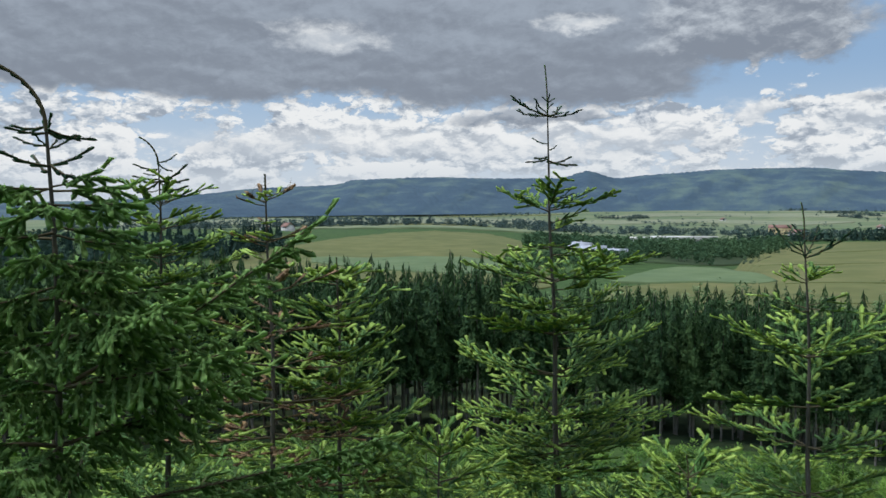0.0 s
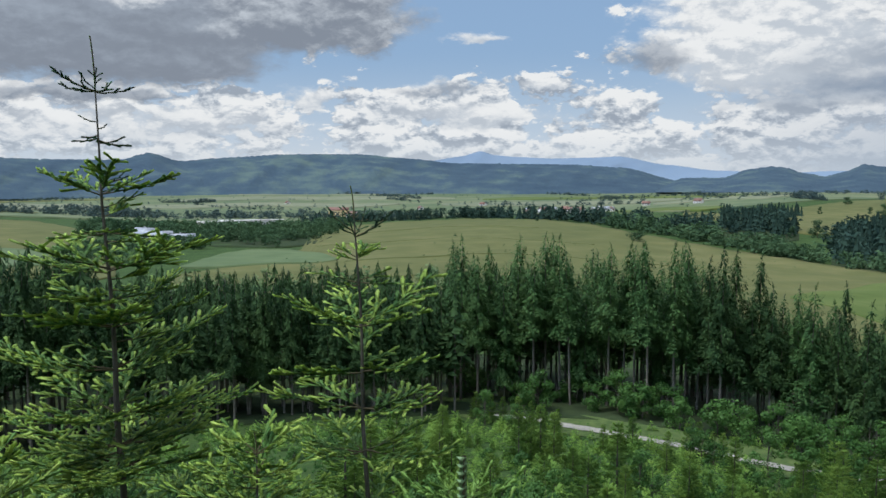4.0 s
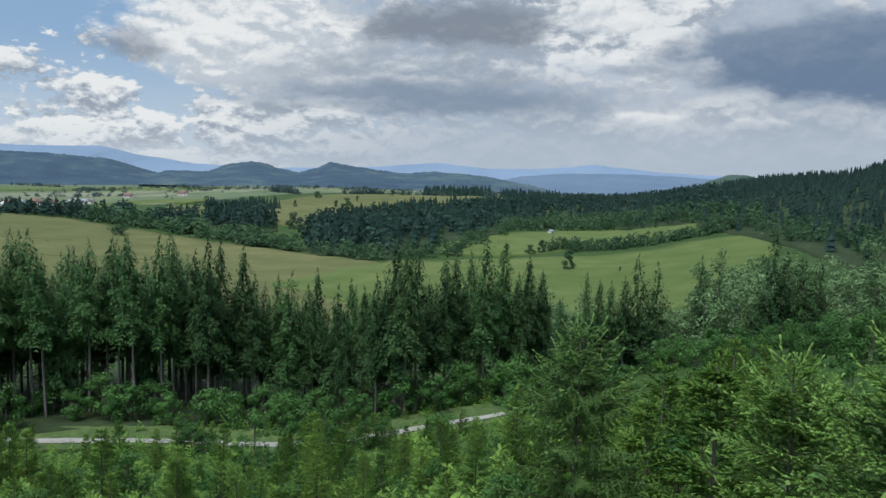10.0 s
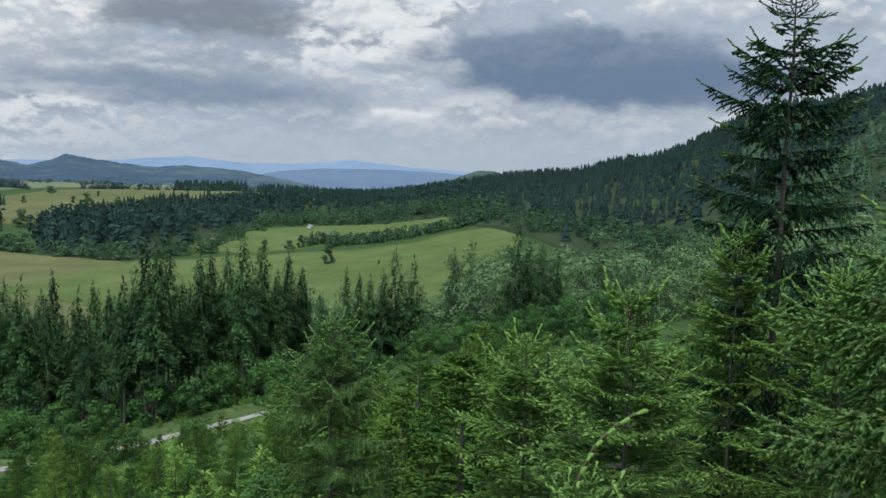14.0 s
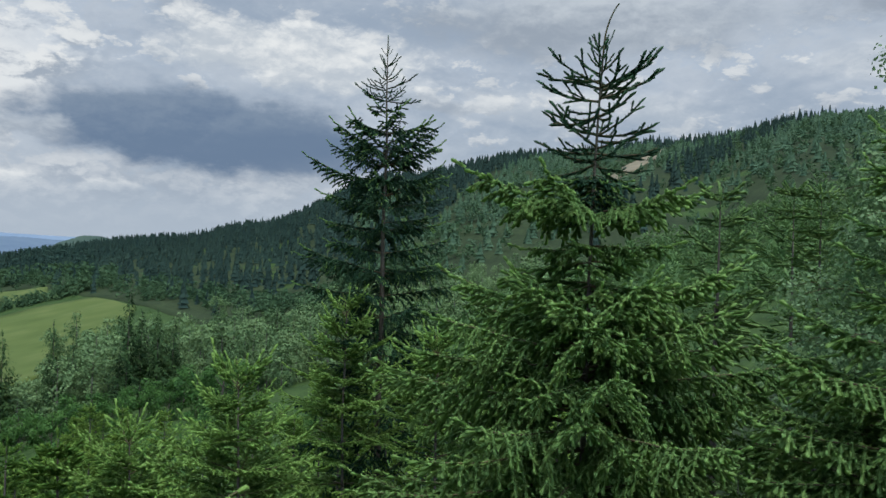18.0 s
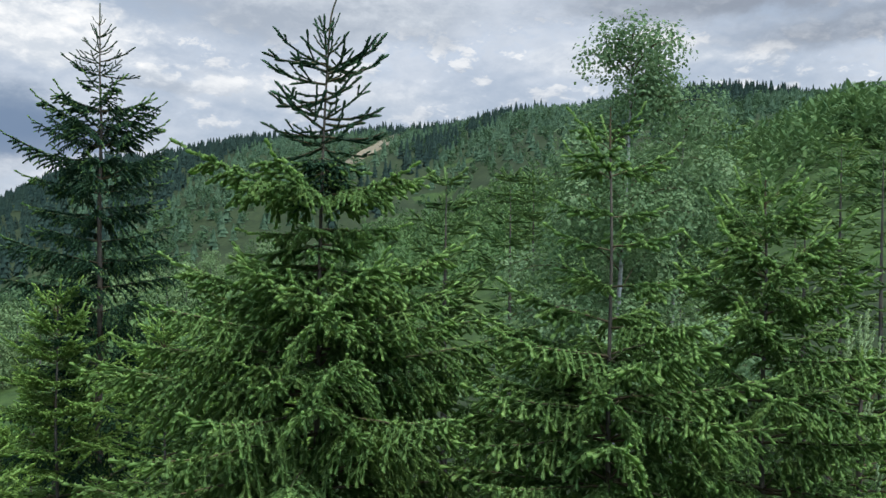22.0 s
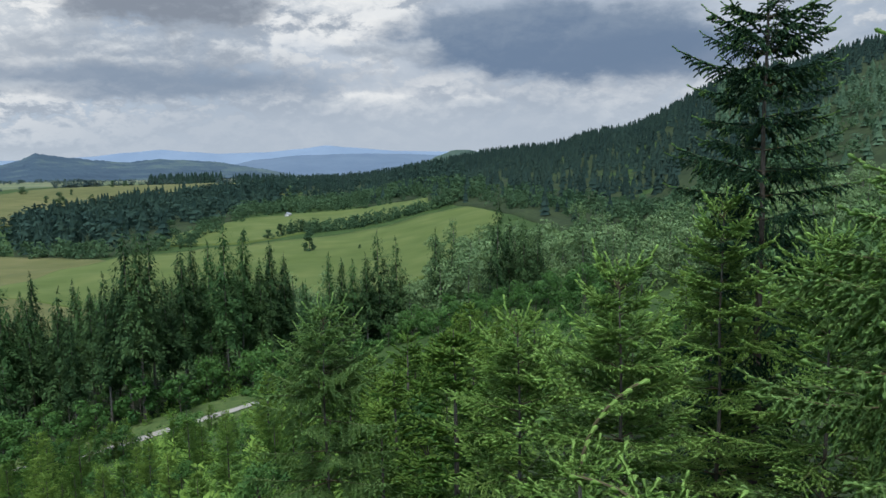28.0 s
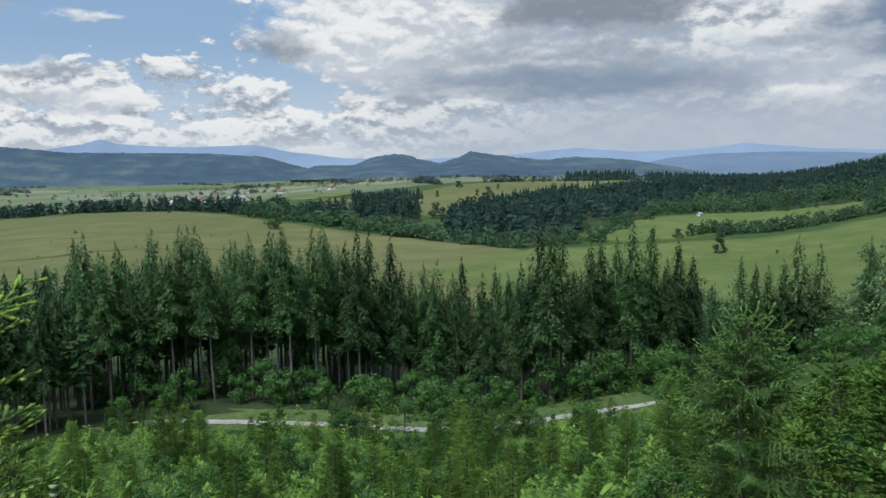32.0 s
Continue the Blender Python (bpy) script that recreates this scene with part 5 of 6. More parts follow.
h, d = between(150, [(-67.8, 1380, 1470), (-70, 1370, 1480), (-72.6, 1380, 1450)])
far_wood("wood", "dark copse on the hill field", h, d, 17, M_FARWOOD, FAR_CON)
h, d = between(110, [(-73.3, 1330, 1420), (-75, 1150, 1260), (-77.5, 960, 1100)])
far_wood("wood", "dark trees sloping down from the hill field", h, d, 14, M_FARWOOD, FAR_CON)
h, d = between(60, [(-54.5, 880, 920), (-57.5, 930, 990)])
far_wood("wood", "small dark copse on a field edge", h, d, 13, M_FARWOOD, FAR_CON)
for k in range(46):
    h0, d0 = rng.uniform(-86, 22), 1150 * (3.0 ** rng.uniform(0, 1))
    n, span, tilt = rng.integers(14, 60), rng.uniform(1.5, 7.0), rng.uniform(-0.22, 0.22)
    u = np.sort(rng.uniform(-0.5, 0.5, n) + 0.1 * rng.normal(size=n))
    if k == 0:
        hedge_h, hedge_d = [], []
    hedge_h.append(h0 + span * u), hedge_d.append(d0 * (1 + tilt * u + rng.normal(0, 0.004, n)))
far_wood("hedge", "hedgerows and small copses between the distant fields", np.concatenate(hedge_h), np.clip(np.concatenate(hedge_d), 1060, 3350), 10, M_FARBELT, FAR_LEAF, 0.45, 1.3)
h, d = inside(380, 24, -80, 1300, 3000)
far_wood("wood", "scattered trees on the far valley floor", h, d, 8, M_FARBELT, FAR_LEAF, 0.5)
h, d = inside(26, -18, -60, 300, 520)
far_wood("shrubs", "few small shrubs in the hay field", h, d, 2.2, M_FARLEAF, FAR_LEAF, 0.5)

# ---- near conifers, built branch by branch ----
def branch_mesh(kind, L, seed, dense=1.0, tips=0.35):
    """A branch along +x with its twigs and needle shoots: slots old needles, wood, new needles."""
    r = np.random.default_rng(seed)
    fir, spiky = kind in ("fir", "dead"), kind == "spiky"
    shape = SHOOT_FIR if fir else SHOOT_SPIKE if spiky else SHOOT_SPRUCE
    young = kind == "young"
    finger = 0.15 if fir else 0.10 if young else 0.088
    g = Geo()
    n = max(3, int(L / (0.125 if fir else 0.10 if spiky else 0.072 if L < 1 else 0.086)))
    p = [np.zeros(3)]
    for j in range(n):
        s = (j + 0.5) / n
        dip = (-0.02 + 0.16 * s) if fir else (-0.15 + 0.55 * s * s) if spiky else (0.12 - 0.30 * s + 0.42 * s * s)
        way = unit(np.array([1.0, 0.10 * math.sin(seed + 3 * s), dip])) + r.normal(0, 0.035, 3)
        p.append(p[-1] + way * L / n)
    p = np.array(p)
    tube(g, p, np.linspace(0.004 + 0.006 * L, 0.0025, len(p)), 4, 1)
    o, w, s_, tip = [], [], [], []

    def shoot(at_, way, length, fresh):
        o.append(at_), w.append(way), s_.append(length), tip.append(fresh)

    for j in range(n):
        s = j / n
        ax = p[j + 1] - p[j]
        if spiky:
            shoot(p[j], ax, np.linalg.norm(ax) * 1.3, False)
            if L > 0.3 and s > 0.15:
                for sg in (-1, 1):
                    if r.uniform() < 0.75:
                        tw = unit(unit(ax) * 0.9 + np.array([0, sg * 0.8, r.normal(0.15, 0.2)]))
                        q = (0.30 * L * (1 - s) + 0.07) * r.uniform(0.7, 1.2)
                        shoot(p[j], tw, q, False)
                        if q > 0.16:
                            shoot(p[j] + tw * q * 0.8, unit(tw + np.array([0, 0, 0.6])), 0.12, False)
            continue
        if s > 0.15:
            shoot(p[j], ax, np.linalg.norm(ax) * 1.4, s > 0.7 and r.uniform() < tips * 1.6)
            shoot(p[j], unit(ax) + np.array([0, r.normal(0, 0.5), 0.30]), finger * r.uniform(0.7, 1.0), r.uniform() < tips)
        for sg in (-1, 1):
            if s < 0.08 or r.uniform() > (0.74 if fir else 0.93) * dense:
                continue
            twig = (0.42 * L * (1 - s) ** 0.8 + 0.09) * r.uniform(0.65, 1.15)
            hang = (0.05 if fir else 0.0 if young else -0.14 - 0.40 * min(L, 1.5) / 1.5 * (1 - 0.6 * s)) + r.normal(0, 0.12)
            tw = unit(unit(ax) * 0.75 + np.array([0, sg * 0.8, hang]))
            m = max(1, int(round(twig / finger)))
            c = p[j] + ax * r.uniform(0, 1)
            for e in range(m):
                l = twig / m
                last = e == m - 1
                shoot(c.copy(), tw.copy(), max(l * 1.2, 0.075), last and r.uniform() < tips * 1.8)
                if not last:
                    for sg2 in ((-1, 1) if e % 2 == 0 or L < 0.9 else (r.choice([-1, 1]),)):
                        t2 = unit(tw * 0.8 + unit(np.cross(tw, [0, 0, 1.0])) * sg2 * 0.7 + np.array([0, 0, 0.0])) if fir else unit(tw * 0.7 + unit(np.cross(tw, [0, 0, 1.0])) * sg2 * 0.62 + np.array([r.normal(0, 0.1), r.normal(0, 0.1), -0.1 if young else -0.5]))
                        shoot(c + tw * l * r.uniform(0.3, 1), t2, finger * r.uniform(0.7, 1.15), r.uniform() < tips)
                c = c + tw * l
                tw = unit(tw + np.array([0, 0, 0.04 if fir else 0.0 if young else -0.2]))
    if not fir and not spiky:
        end = unit(p[-1] - p[-2])
        shoot(p[-1], end, 0.13, True), shoot(p[-1] + end * 0.12, unit(end + np.array([0, 0.15, 0.35])), 0.10, True)
    o, w, s_, tip = np.array(o), np.array(w), np.array(s_), np.array(tip)
    if kind == "dead":
        keep = r.uniform(size=len(o)) < 0.35
        gone = ~keep
        if gone.any():
            place(g, (np.array([(0, 0.02, 0), (0, -0.02, 0), (1, 0, 0)]), np.array([(0, 1, 2)])), o[gone], w[gone], (0.01, 0.02, 1), s_[gone], 1, wide=0.12)
        o, w, s_, tip = o[keep], w[keep], s_[keep], tip[keep]
    for slot, mask in ((0, ~tip), (2, tip)):
        if mask.any():
            place(g, shape, o[mask], w[mask], (0.01, 0.02, 1), s_[mask], slot, wide=0.128 if fir else (0.075 if L < 0.5 else 0.10) if spiky else 0.10)
    mats = {"fir": [M_FIR_OLD, M_TWIG, M_FIR], "dead": [M_BROWN, M_TWIG, M_FIR], "spruce": [M_SPRUCE, M_TWIG, M_SPRUCE_TIP], "fresh": [M_SPRUCE, M_TWIG, M_SPRUCE_TIP],
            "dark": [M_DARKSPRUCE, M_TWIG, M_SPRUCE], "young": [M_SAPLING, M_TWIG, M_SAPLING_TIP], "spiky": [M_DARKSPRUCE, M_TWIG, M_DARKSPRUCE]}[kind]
    return g.mesh("branch", mats, True)


SIZES = (0.25, 0.45, 0.75, 1.15, 1.6)
LIBRARY = {}
for kind, tips in (("spruce", 0.10), ("fresh", 0.42), ("young", 0.4), ("dark", 0.12), ("spiky", 0.0), ("fir", 0.55), ("dead", 0.6)):
    for k, L in enumerate(SIZES):
        if kind in ("dead", "spiky") and L > 1.2:
            continue
        LIBRARY[kind, L] = [branch_mesh(kind, L, 200 + 10 * k + v, 1.0, tips) for v in range(2)]


def conifer(name, h, d, whorls, label, kind, seed, leader=0.4, bend=0.0, lean=0.0, category="tree", count=(5, 7), extra=(), girth=1.0, between=2, spikes=0, thin=0):
    """A near spruce or fir. whorls: rings of branches as (height against the eye, reach, rise); leader: the length of the top shoot; spikes: how many of the upper rings are thin spiky shoots; lean: how far,
    in metres, the top hangs to the left as seen from the eye; extra: single branches (height, direction, length, rise)."""
    r = np.random.default_rng(seed)
    ground_z = float(height(h, d))
    ob = thing(name, h, d, label, category)
    left = np.array([-math.cos(radians(h)), -math.sin(radians(h)), 0.0])
    top_z = whorls[0][0]
    tall = top_z - ground_z

    def axis(z):
        u = z / tall
        return left * lean * u * u + np.array([0.012 * math.sin(3 * z + seed), 0.012 * math.sin(2.3 * z), z])

    g = Geo()
    zs = np.linspace(-0.3, tall, 14)
    tube(g, [axis(z) for z in zs], (0.007 + 0.0068 * (tall - zs)) * girth, 8)
    part("trunk", g, M_BARK, ob)
    g = Geo()
    u = np.linspace(0, 1, 9)
    pts = axis(tall) + left * (bend * u ** 2.2 * leader)[:, None] + np.array([0, 0, 1.0]) * (leader * (u - 0.30 * abs(bend) * u ** 3))[:, None]
    tube(g, pts, np.linspace(0.009, 0.006, 9) * girth, 5, 1)
    ways = np.diff(pts, axis=0)
    place(g, SHOOT_SPIKE, pts[:-1], ways, (1, 0.2, 0), np.linalg.norm(ways, axis=1) * 1.1, 0, wide=0.055 * girth ** 2)
    part("leader", g, [M_FIR_OLD if kind == "fir" else M_CANDLE if girth > 1.9 else M_SAPLING_TIP if category == "young tree" else M_DARKSPRUCE, M_TWIG], ob)

    def add(z, a, L, rise, kind):
        size = min(SIZES, key=lambda s: abs(math.log(s / L)))
        if (kind, size) not in LIBRARY:
            size = 1.15
        b = new("branch", LIBRARY[kind, size][r.integers(0, 2)])
        b.parent = ob
        k = L / size
        b.matrix_basis = Matrix.Translation(axis(z).tolist()) @ Matrix.Rotation(a, 4, "Z") @ Matrix.Rotation(-math.atan(rise), 4, "Y") @ Matrix.Rotation(r.normal(0, 0.15), 4, "X") @ Matrix.Diagonal((k, k * r.choice([-1, 1]), k, 1))

    whorls = list(whorls)
    while whorls[-1][0] - ground_z > 0.9:
        whorls.append((whorls[-1][0] - 0.55, whorls[-1][1] * 0.98, -0.05))
    for i, (zw, reach, rise, *own) in enumerate(whorls):
        z = zw - ground_z
        if z < 0.2:
            continue
        n = 3 if i < thin else r.integers(count[0], count[1] + 1)
        sort = own[0] if own else "spiky" if i < spikes else kind
        a0 = r.uniform(0, 6.28)
        for k in range(n):
            add(z + r.normal(0, 0.02), a0 + 6.283 * k / n + r.normal(0, 0.15), reach * r.uniform(0.78, 1.12), rise + r.normal(0, 0.22 if sort == "spiky" else 0.08), sort)
        if i + 1 < len(whorls) and i >= thin:
            gap = whorls[i][0] - whorls[i + 1][0]
            for k in range(between):
                add(z - gap * r.uniform(0.2, 0.8), r.uniform(0, 6.28), (reach + whorls[i + 1][1]) * 0.5 * r.uniform(0.35, 0.7), rise * 0.7 + r.normal(0, 0.1), sort)
    for z, a, L, rise in extra:
        add(z - ground_z, radians(a), L, rise, kind)
    return ob


conifer("fir", -11.28, 8.89, [(0.80, 0.44, 0.15), (0.35, 0.28, 0.05), (-0.19, 0.72, 0.25), (-0.56, 0.50, -0.1), (-0.95, 1.05, 0.15), (-1.25, 0.7, 0.1), (-1.51, 0.95, 0.3), (-1.95, 1.15, 0.25), (-2.44, 1.4, 0.2), (-2.75, 1.0, 0.1), (-3.0, 1.4, 0.15), (-3.6, 1.5, 0.1), (-4.5, 1.5, 0.0)],
        "slender young fir with a tall bare leader and bright new shoots", "fir", 101, 0.55, 0.05, 0.14, spikes=2)
conifer("fir", -27.6, 8.39, [(-0.42, 0.18, 0.4), (-0.58, 0.42, 0.9), (-0.84, 0.25, 0.3), (-1.07, 0.55, 0.1), (-1.54, 0.95, 0.35), (-2.0, 1.1, 0.3), (-2.4, 1.1, 0.2), (-2.85, 1.2, 0.15), (-3.5, 1.2, 0.1), (-4.5, 1.2, 0.0)],
        "thin young fir with sparse yellow-green branches", "fir", 102, 0.32, 0.1, 0.12, count=(3, 5), between=0, spikes=2)
conifer("fir", 3.92, 7.36, [(-0.75, 0.3, 0.25), (-1.0, 0.45, 0.2), (-1.2, 0.5, 0.5), (-1.5, 0.65, 0.4), (-1.8, 0.75, 0.4), (-2.1, 0.8, 0.3), (-2.5, 0.9, 0.2), (-3.0, 1.0, 0.1), (-3.6, 1.0, 0.1)],
        "young fir with yellow-green new growth", "fir", 103, 0.2)
conifer("fir", 8.37, 6.85, [(-0.05, 0.25, 0.3), (-0.4, 0.35, 0.2), (-0.75, 0.5, 0.2), (-1.1, 0.65, 0.1), (-1.4, 0.75, 0.1), (-1.7, 0.9, 0.05), (-2.0, 0.95, 0.0), (-2.4, 1.0, 0.0), (-2.9, 1.0, 0.0)],
        "half-dead fir with bare twigs and rusty brown needles", "dead", 104, 0.22)
conifer("fir", 15.67, 8.82, [(0.30, 0.22, 0.2), (0.16, 0.3, 0.1), (-0.1, 0.5, 0.35), (-0.35, 0.55, 0.25), (-0.6, 0.7, 0.2), (-0.9, 0.8, 0.15), (-1.2, 0.95, 0.15), (-1.6, 1.05, 0.1), (-2.0, 1.1, 0.1), (-2.5, 1.2, 0.0), (-3.2, 1.3, 0.0)],
        "bushy young fir with a bare drooping leader", "fir", 105, 0.35, 0.5, spikes=2)
conifer("spruce", 19.91, 3.9, [(0.27, 0.20, 0.1), (0.20, 0.14, 0.6), (0.11, 0.22, 0.2), (0.03, 0.24, 0.0), (-0.05, 0.26, -0.15), (-0.15, 0.30, -0.2), (-0.27, 0.36, -0.2), (-0.42, 0.46, -0.1), (-0.6, 0.6, 0.0), (-0.8, 0.75, 0.1), (-1.05, 0.9, 0.1), (-1.35, 1.0, 0.1), (-1.7, 1.15, 0.0), (-2.2, 1.2, 0.0)],
        "spruce with curled bare leader and hanging needle sprays", "fresh", 106, 0.34, 0.62, 0.0, spikes=3, count=(4, 5), between=0, extra=((-0.80, 18, 1.2, 0.48), (-1.35, 14, 1.4, 0.05), (-0.6, -30, 0.7, 0.2)))
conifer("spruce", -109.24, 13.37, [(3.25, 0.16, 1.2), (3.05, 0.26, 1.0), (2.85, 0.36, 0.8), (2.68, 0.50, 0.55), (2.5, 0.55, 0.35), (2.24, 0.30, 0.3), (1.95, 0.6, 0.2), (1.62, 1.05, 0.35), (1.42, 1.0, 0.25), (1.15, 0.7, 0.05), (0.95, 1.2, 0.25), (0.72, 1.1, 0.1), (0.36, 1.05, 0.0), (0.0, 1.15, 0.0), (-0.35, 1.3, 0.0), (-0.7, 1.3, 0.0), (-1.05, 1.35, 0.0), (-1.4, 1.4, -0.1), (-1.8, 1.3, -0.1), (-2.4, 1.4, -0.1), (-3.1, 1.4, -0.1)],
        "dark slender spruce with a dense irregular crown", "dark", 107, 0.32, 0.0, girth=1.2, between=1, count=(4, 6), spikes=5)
conifer("spruce", -122.93, 5.83, [(1.40, 0.16, 1.3), (1.31, 0.2, 1.0), (1.2, 0.46, 0.5), (1.10, 0.42, 0.35), (0.99, 0.3, 0.2), (0.86, 0.42, 0.3), (0.77, 0.5, 0.25), (0.66, 0.34, 0.0), (0.58, 0.22, -0.3, "dark"), (0.48, 0.18, -0.5, "dark"), (0.38, 0.17, -0.6, "dark"), (0.34, 0.85, 0.08), (0.10, 0.42, -0.1), (-0.02, 0.30, -0.2), (-0.14, 0.30, -0.2), (-0.28, 0.50, 0.1), (-0.40, 0.95, 0.25), (-0.50, 0.8, 0.1), (-0.62, 1.2, 0.15), (-0.73, 1.0, 0.1), (-0.85, 1.4, 0.1), (-1.0, 1.2, 0.0), (-1.15, 1.5, 0.1), (-1.3, 1.3, 0.0), (-1.45, 1.6, 0.0), (-1.65, 1.4, 0.0), (-1.85, 1.65, 0.0), (-2.3, 1.65, 0.0)],
        "broad green spruce with spiky dark top and layered branches", "fresh", 108, 0.38, -0.25, -0.08, girth=0.8, between=1, spikes=8)
conifer("spruce", -142.48, 5.39, [(0.62, 0.2, 0.7), (0.43, 0.36, 0.3), (0.2, 0.25, 0.1), (0.0, 0.32, 0.2), (-0.25, 0.45, 0.2), (-0.46, 0.6, 0.1), (-0.7, 0.75, 0.1), (-0.97, 0.9, 0.1), (-1.2, 1.0, 0.0), (-1.45, 1.1, 0.0), (-1.8, 1.2, 0.0), (-2.2, 1.25, 0.0), (-2.8, 1.3, 0.0)],
        "bushy green spruce with drooping sprays", "fresh", 109, 0.25, girth=0.8, count=(6, 8), thin=6)
conifer("spruce", -152.37, 6.36, [(0.28, 0.22, 0.7), (0.05, 0.4, 0.6), (-0.2, 0.5, 0.4), (-0.45, 0.65, 0.3), (-0.75, 0.8, 0.2), (-1.05, 0.95, 0.1), (-1.35, 1.05, 0.1), (-1.7, 1.15, 0.0), (-2.1, 1.25, 0.0), (-2.7, 1.3, 0.0)],
        "bushy green spruce with fresh upright tips", "fresh", 110, 0.2)
conifer("young_spruce", -99.94, 8.37, [(-1.35, 0.3, 0.9), (-1.6, 0.4, 0.5), (-1.9, 0.55, 0.4), (-2.2, 0.7, 0.3), (-2.5, 0.85, 0.2), (-2.9, 0.95, 0.1), (-3.4, 1.0, 0.0), (-4.0, 1.0, 0.0)], "small spruce with long pale new leader shoots", "young", 111, 0.32, 0.1, category="young tree")
conifer("young_spruce", -106.81, 12.37, [(-0.95, 0.35, 0.9), (-1.3, 0.5, 0.6), (-1.65, 0.65, 0.5), (-2.0, 0.8, 0.3), (-2.4, 0.95, 0.2), (-2.9, 1.05, 0.1), (-3.5, 1.1, 0.0), (-4.2, 1.1, 0.0)], "young spruce with curved pale new shoots", "young", 112, 0.35, 0.2, category="young tree")
conifer("young_spruce", -79.27, 12.37, [(-2.5, 0.3, 0.9), (-2.75, 0.5, 0.5), (-3.0, 0.7, 0.4), (-3.3, 0.85, 0.3), (-3.6, 1.0, 0.2), (-4.0, 1.1, 0.1), (-4.5, 1.15, 0.0), (-5.0, 1.2, 0.0)], "dense dark green young spruce", "spruce", 113, 0.2, category="young tree")
conifer("young_spruce", -113.29, 10.87, [(-1.3, 0.4, 0.9), (-1.6, 0.6, 0.5), (-1.95, 0.8, 0.3), (-2.3, 1.0, 0.2), (-2.7, 1.1, 0.1), (-3.2, 1.2, 0.0), (-3.8, 1.2, 0.0)], "young spruce with pale new shoots", "young", 114, 0.3, 0.15, category="young tree")
conifer("young_spruce", -93.05, 9.86, [(-2.2, 0.3, 0.9), (-2.5, 0.5, 0.5), (-2.8, 0.7, 0.4), (-3.1, 0.85, 0.3), (-3.5, 1.0, 0.2), (-4.0, 1.1, 0.1), (-4.6, 1.1, 0.0)], "young spruce with pale new shoots", "young", 115, 0.3, 0.1, category="young tree")

conifer("young_spruce", -96.62, 4.71, [(-1.85, 0.16, 0.7), (-2.0, 0.26, 0.5), (-2.2, 0.34, 0.3), (-2.4, 0.42, 0.2), (-2.7, 0.5, 0.1)], "small spruce with a pale curled leader shoot", "young", 121, 0.72, -0.5, category="young tree", between=1, girth=1.5)
conifer("young_spruce", -101.63, 4.02, [(-1.85, 0.25, 0.5), (-2.0, 0.4, 0.3), (-2.2, 0.5, 0.2), (-2.55, 0.6, 0.1), (-3.0, 0.65, 0.0)], "small spruce with pale bent new shoots", "young", 122, 0.45, 0.9, category="young tree", between=1, girth=1.5)
conifer("young_spruce", -34.0, 4.31, [(-1.75, 0.2, 0.6), (-1.95, 0.3, 0.5), (-2.15, 0.4, 0.4), (-2.4, 0.5, 0.3), (-2.8, 0.6, 0.2), (-3.3, 0.65, 0.1)], "small conifer with a thick upright pale shoot", "young", 123, 0.32, 0.0, category="young tree", between=1, girth=2.0)
conifer("young_fir", -2.99, 6.88, [(-2.2, 0.35, 0.6), (-2.4, 0.5, 0.3), (-2.65, 0.65, 0.2), (-2.9, 0.75, 0.1), (-3.2, 0.8, 0.0)], "low bright green fir seedling", "fir", 124, 0.2, 0.1, category="young tree", between=1)
conifer("young_fir", -19.82, 7.21, [(-2.4, 0.4, 0.5), (-2.6, 0.6, 0.3), (-2.85, 0.75, 0.2), (-3.1, 0.85, 0.1), (-3.4, 0.9, 0.0)], "low bright green fir seedling", "fir", 125, 0.2, 0.1, category="young tree", between=1)


# young pine with upright candles
def young_pine(h, d, top, seed):
    r = np.random.default_rng(seed)
    ob = thing("young_pine", h, d, "young pine with pale upright new candles", "young tree")
    H = top - float(height(h, d))
    g = Geo()
    tube(g, [(0, 0, -0.2), (0.02, 0.01, H * 0.5), (0, 0, H * 0.8)], [0.03, 0.02, 0.008], 6)
    part("trunk", g, M_BARK, ob)
    for i in range(34):
        u = i / 33
        z0, a = H * (0.78 - 0.6 * u), i * 2.4 + r.normal(0, 0.2)
        reach = (0.04 + 0.62 * u ** 0.8) * r.uniform(0.7, 1.1)
        end = np.array([math.cos(a) * reach, math.sin(a) * reach, z0 + 0.25 * reach + 0.06])
        g = Geo()
        tube(g, [(0, 0, z0), end * np.array([0.6, 0.6, 0]) + np.array([0, 0, z0 + 0.08 * reach]), end], [0.009, 0.007, 0.006], 4, 1)
        tall = (0.40 - 0.2 * u) * r.uniform(0.75, 1.2)
        for k, (lean, l) in enumerate(((0.0, tall), (0.35, tall * 0.6), (-0.35, tall * 0.55))):
            way = np.array([math.cos(a + k) * abs(lean) * 0.5, math.sin(a + k) * abs(lean) * 0.5, 1.0])
            n = max(3, int(l / 0.05))
            q = end + unit(way) * (np.arange(n) / n * l)[:, None]
            place(g, SHOOT_SPIKE, q, np.tile(way, (n, 1)), (1, 0.2, 0), l / n * 1.4, 0, wide=0.085)
        s = np.linspace(0.2, 1.0, 9)[:, None]
        q = np.array([0, 0, z0]) * (1 - s) + end * s
        place(g, SHOOT_SPIKE, q, np.tile(end - np.array([0, 0, z0 - 0.2]), (9, 1)), (0.1, 0.2, 1), 0.12, 2, wide=0.16)
        part("branch", g, [M_CANDLE, M_TWIG, M_SAPLING], ob)
    return ob


young_pine(-158.3, 7.35, -0.45, 401)

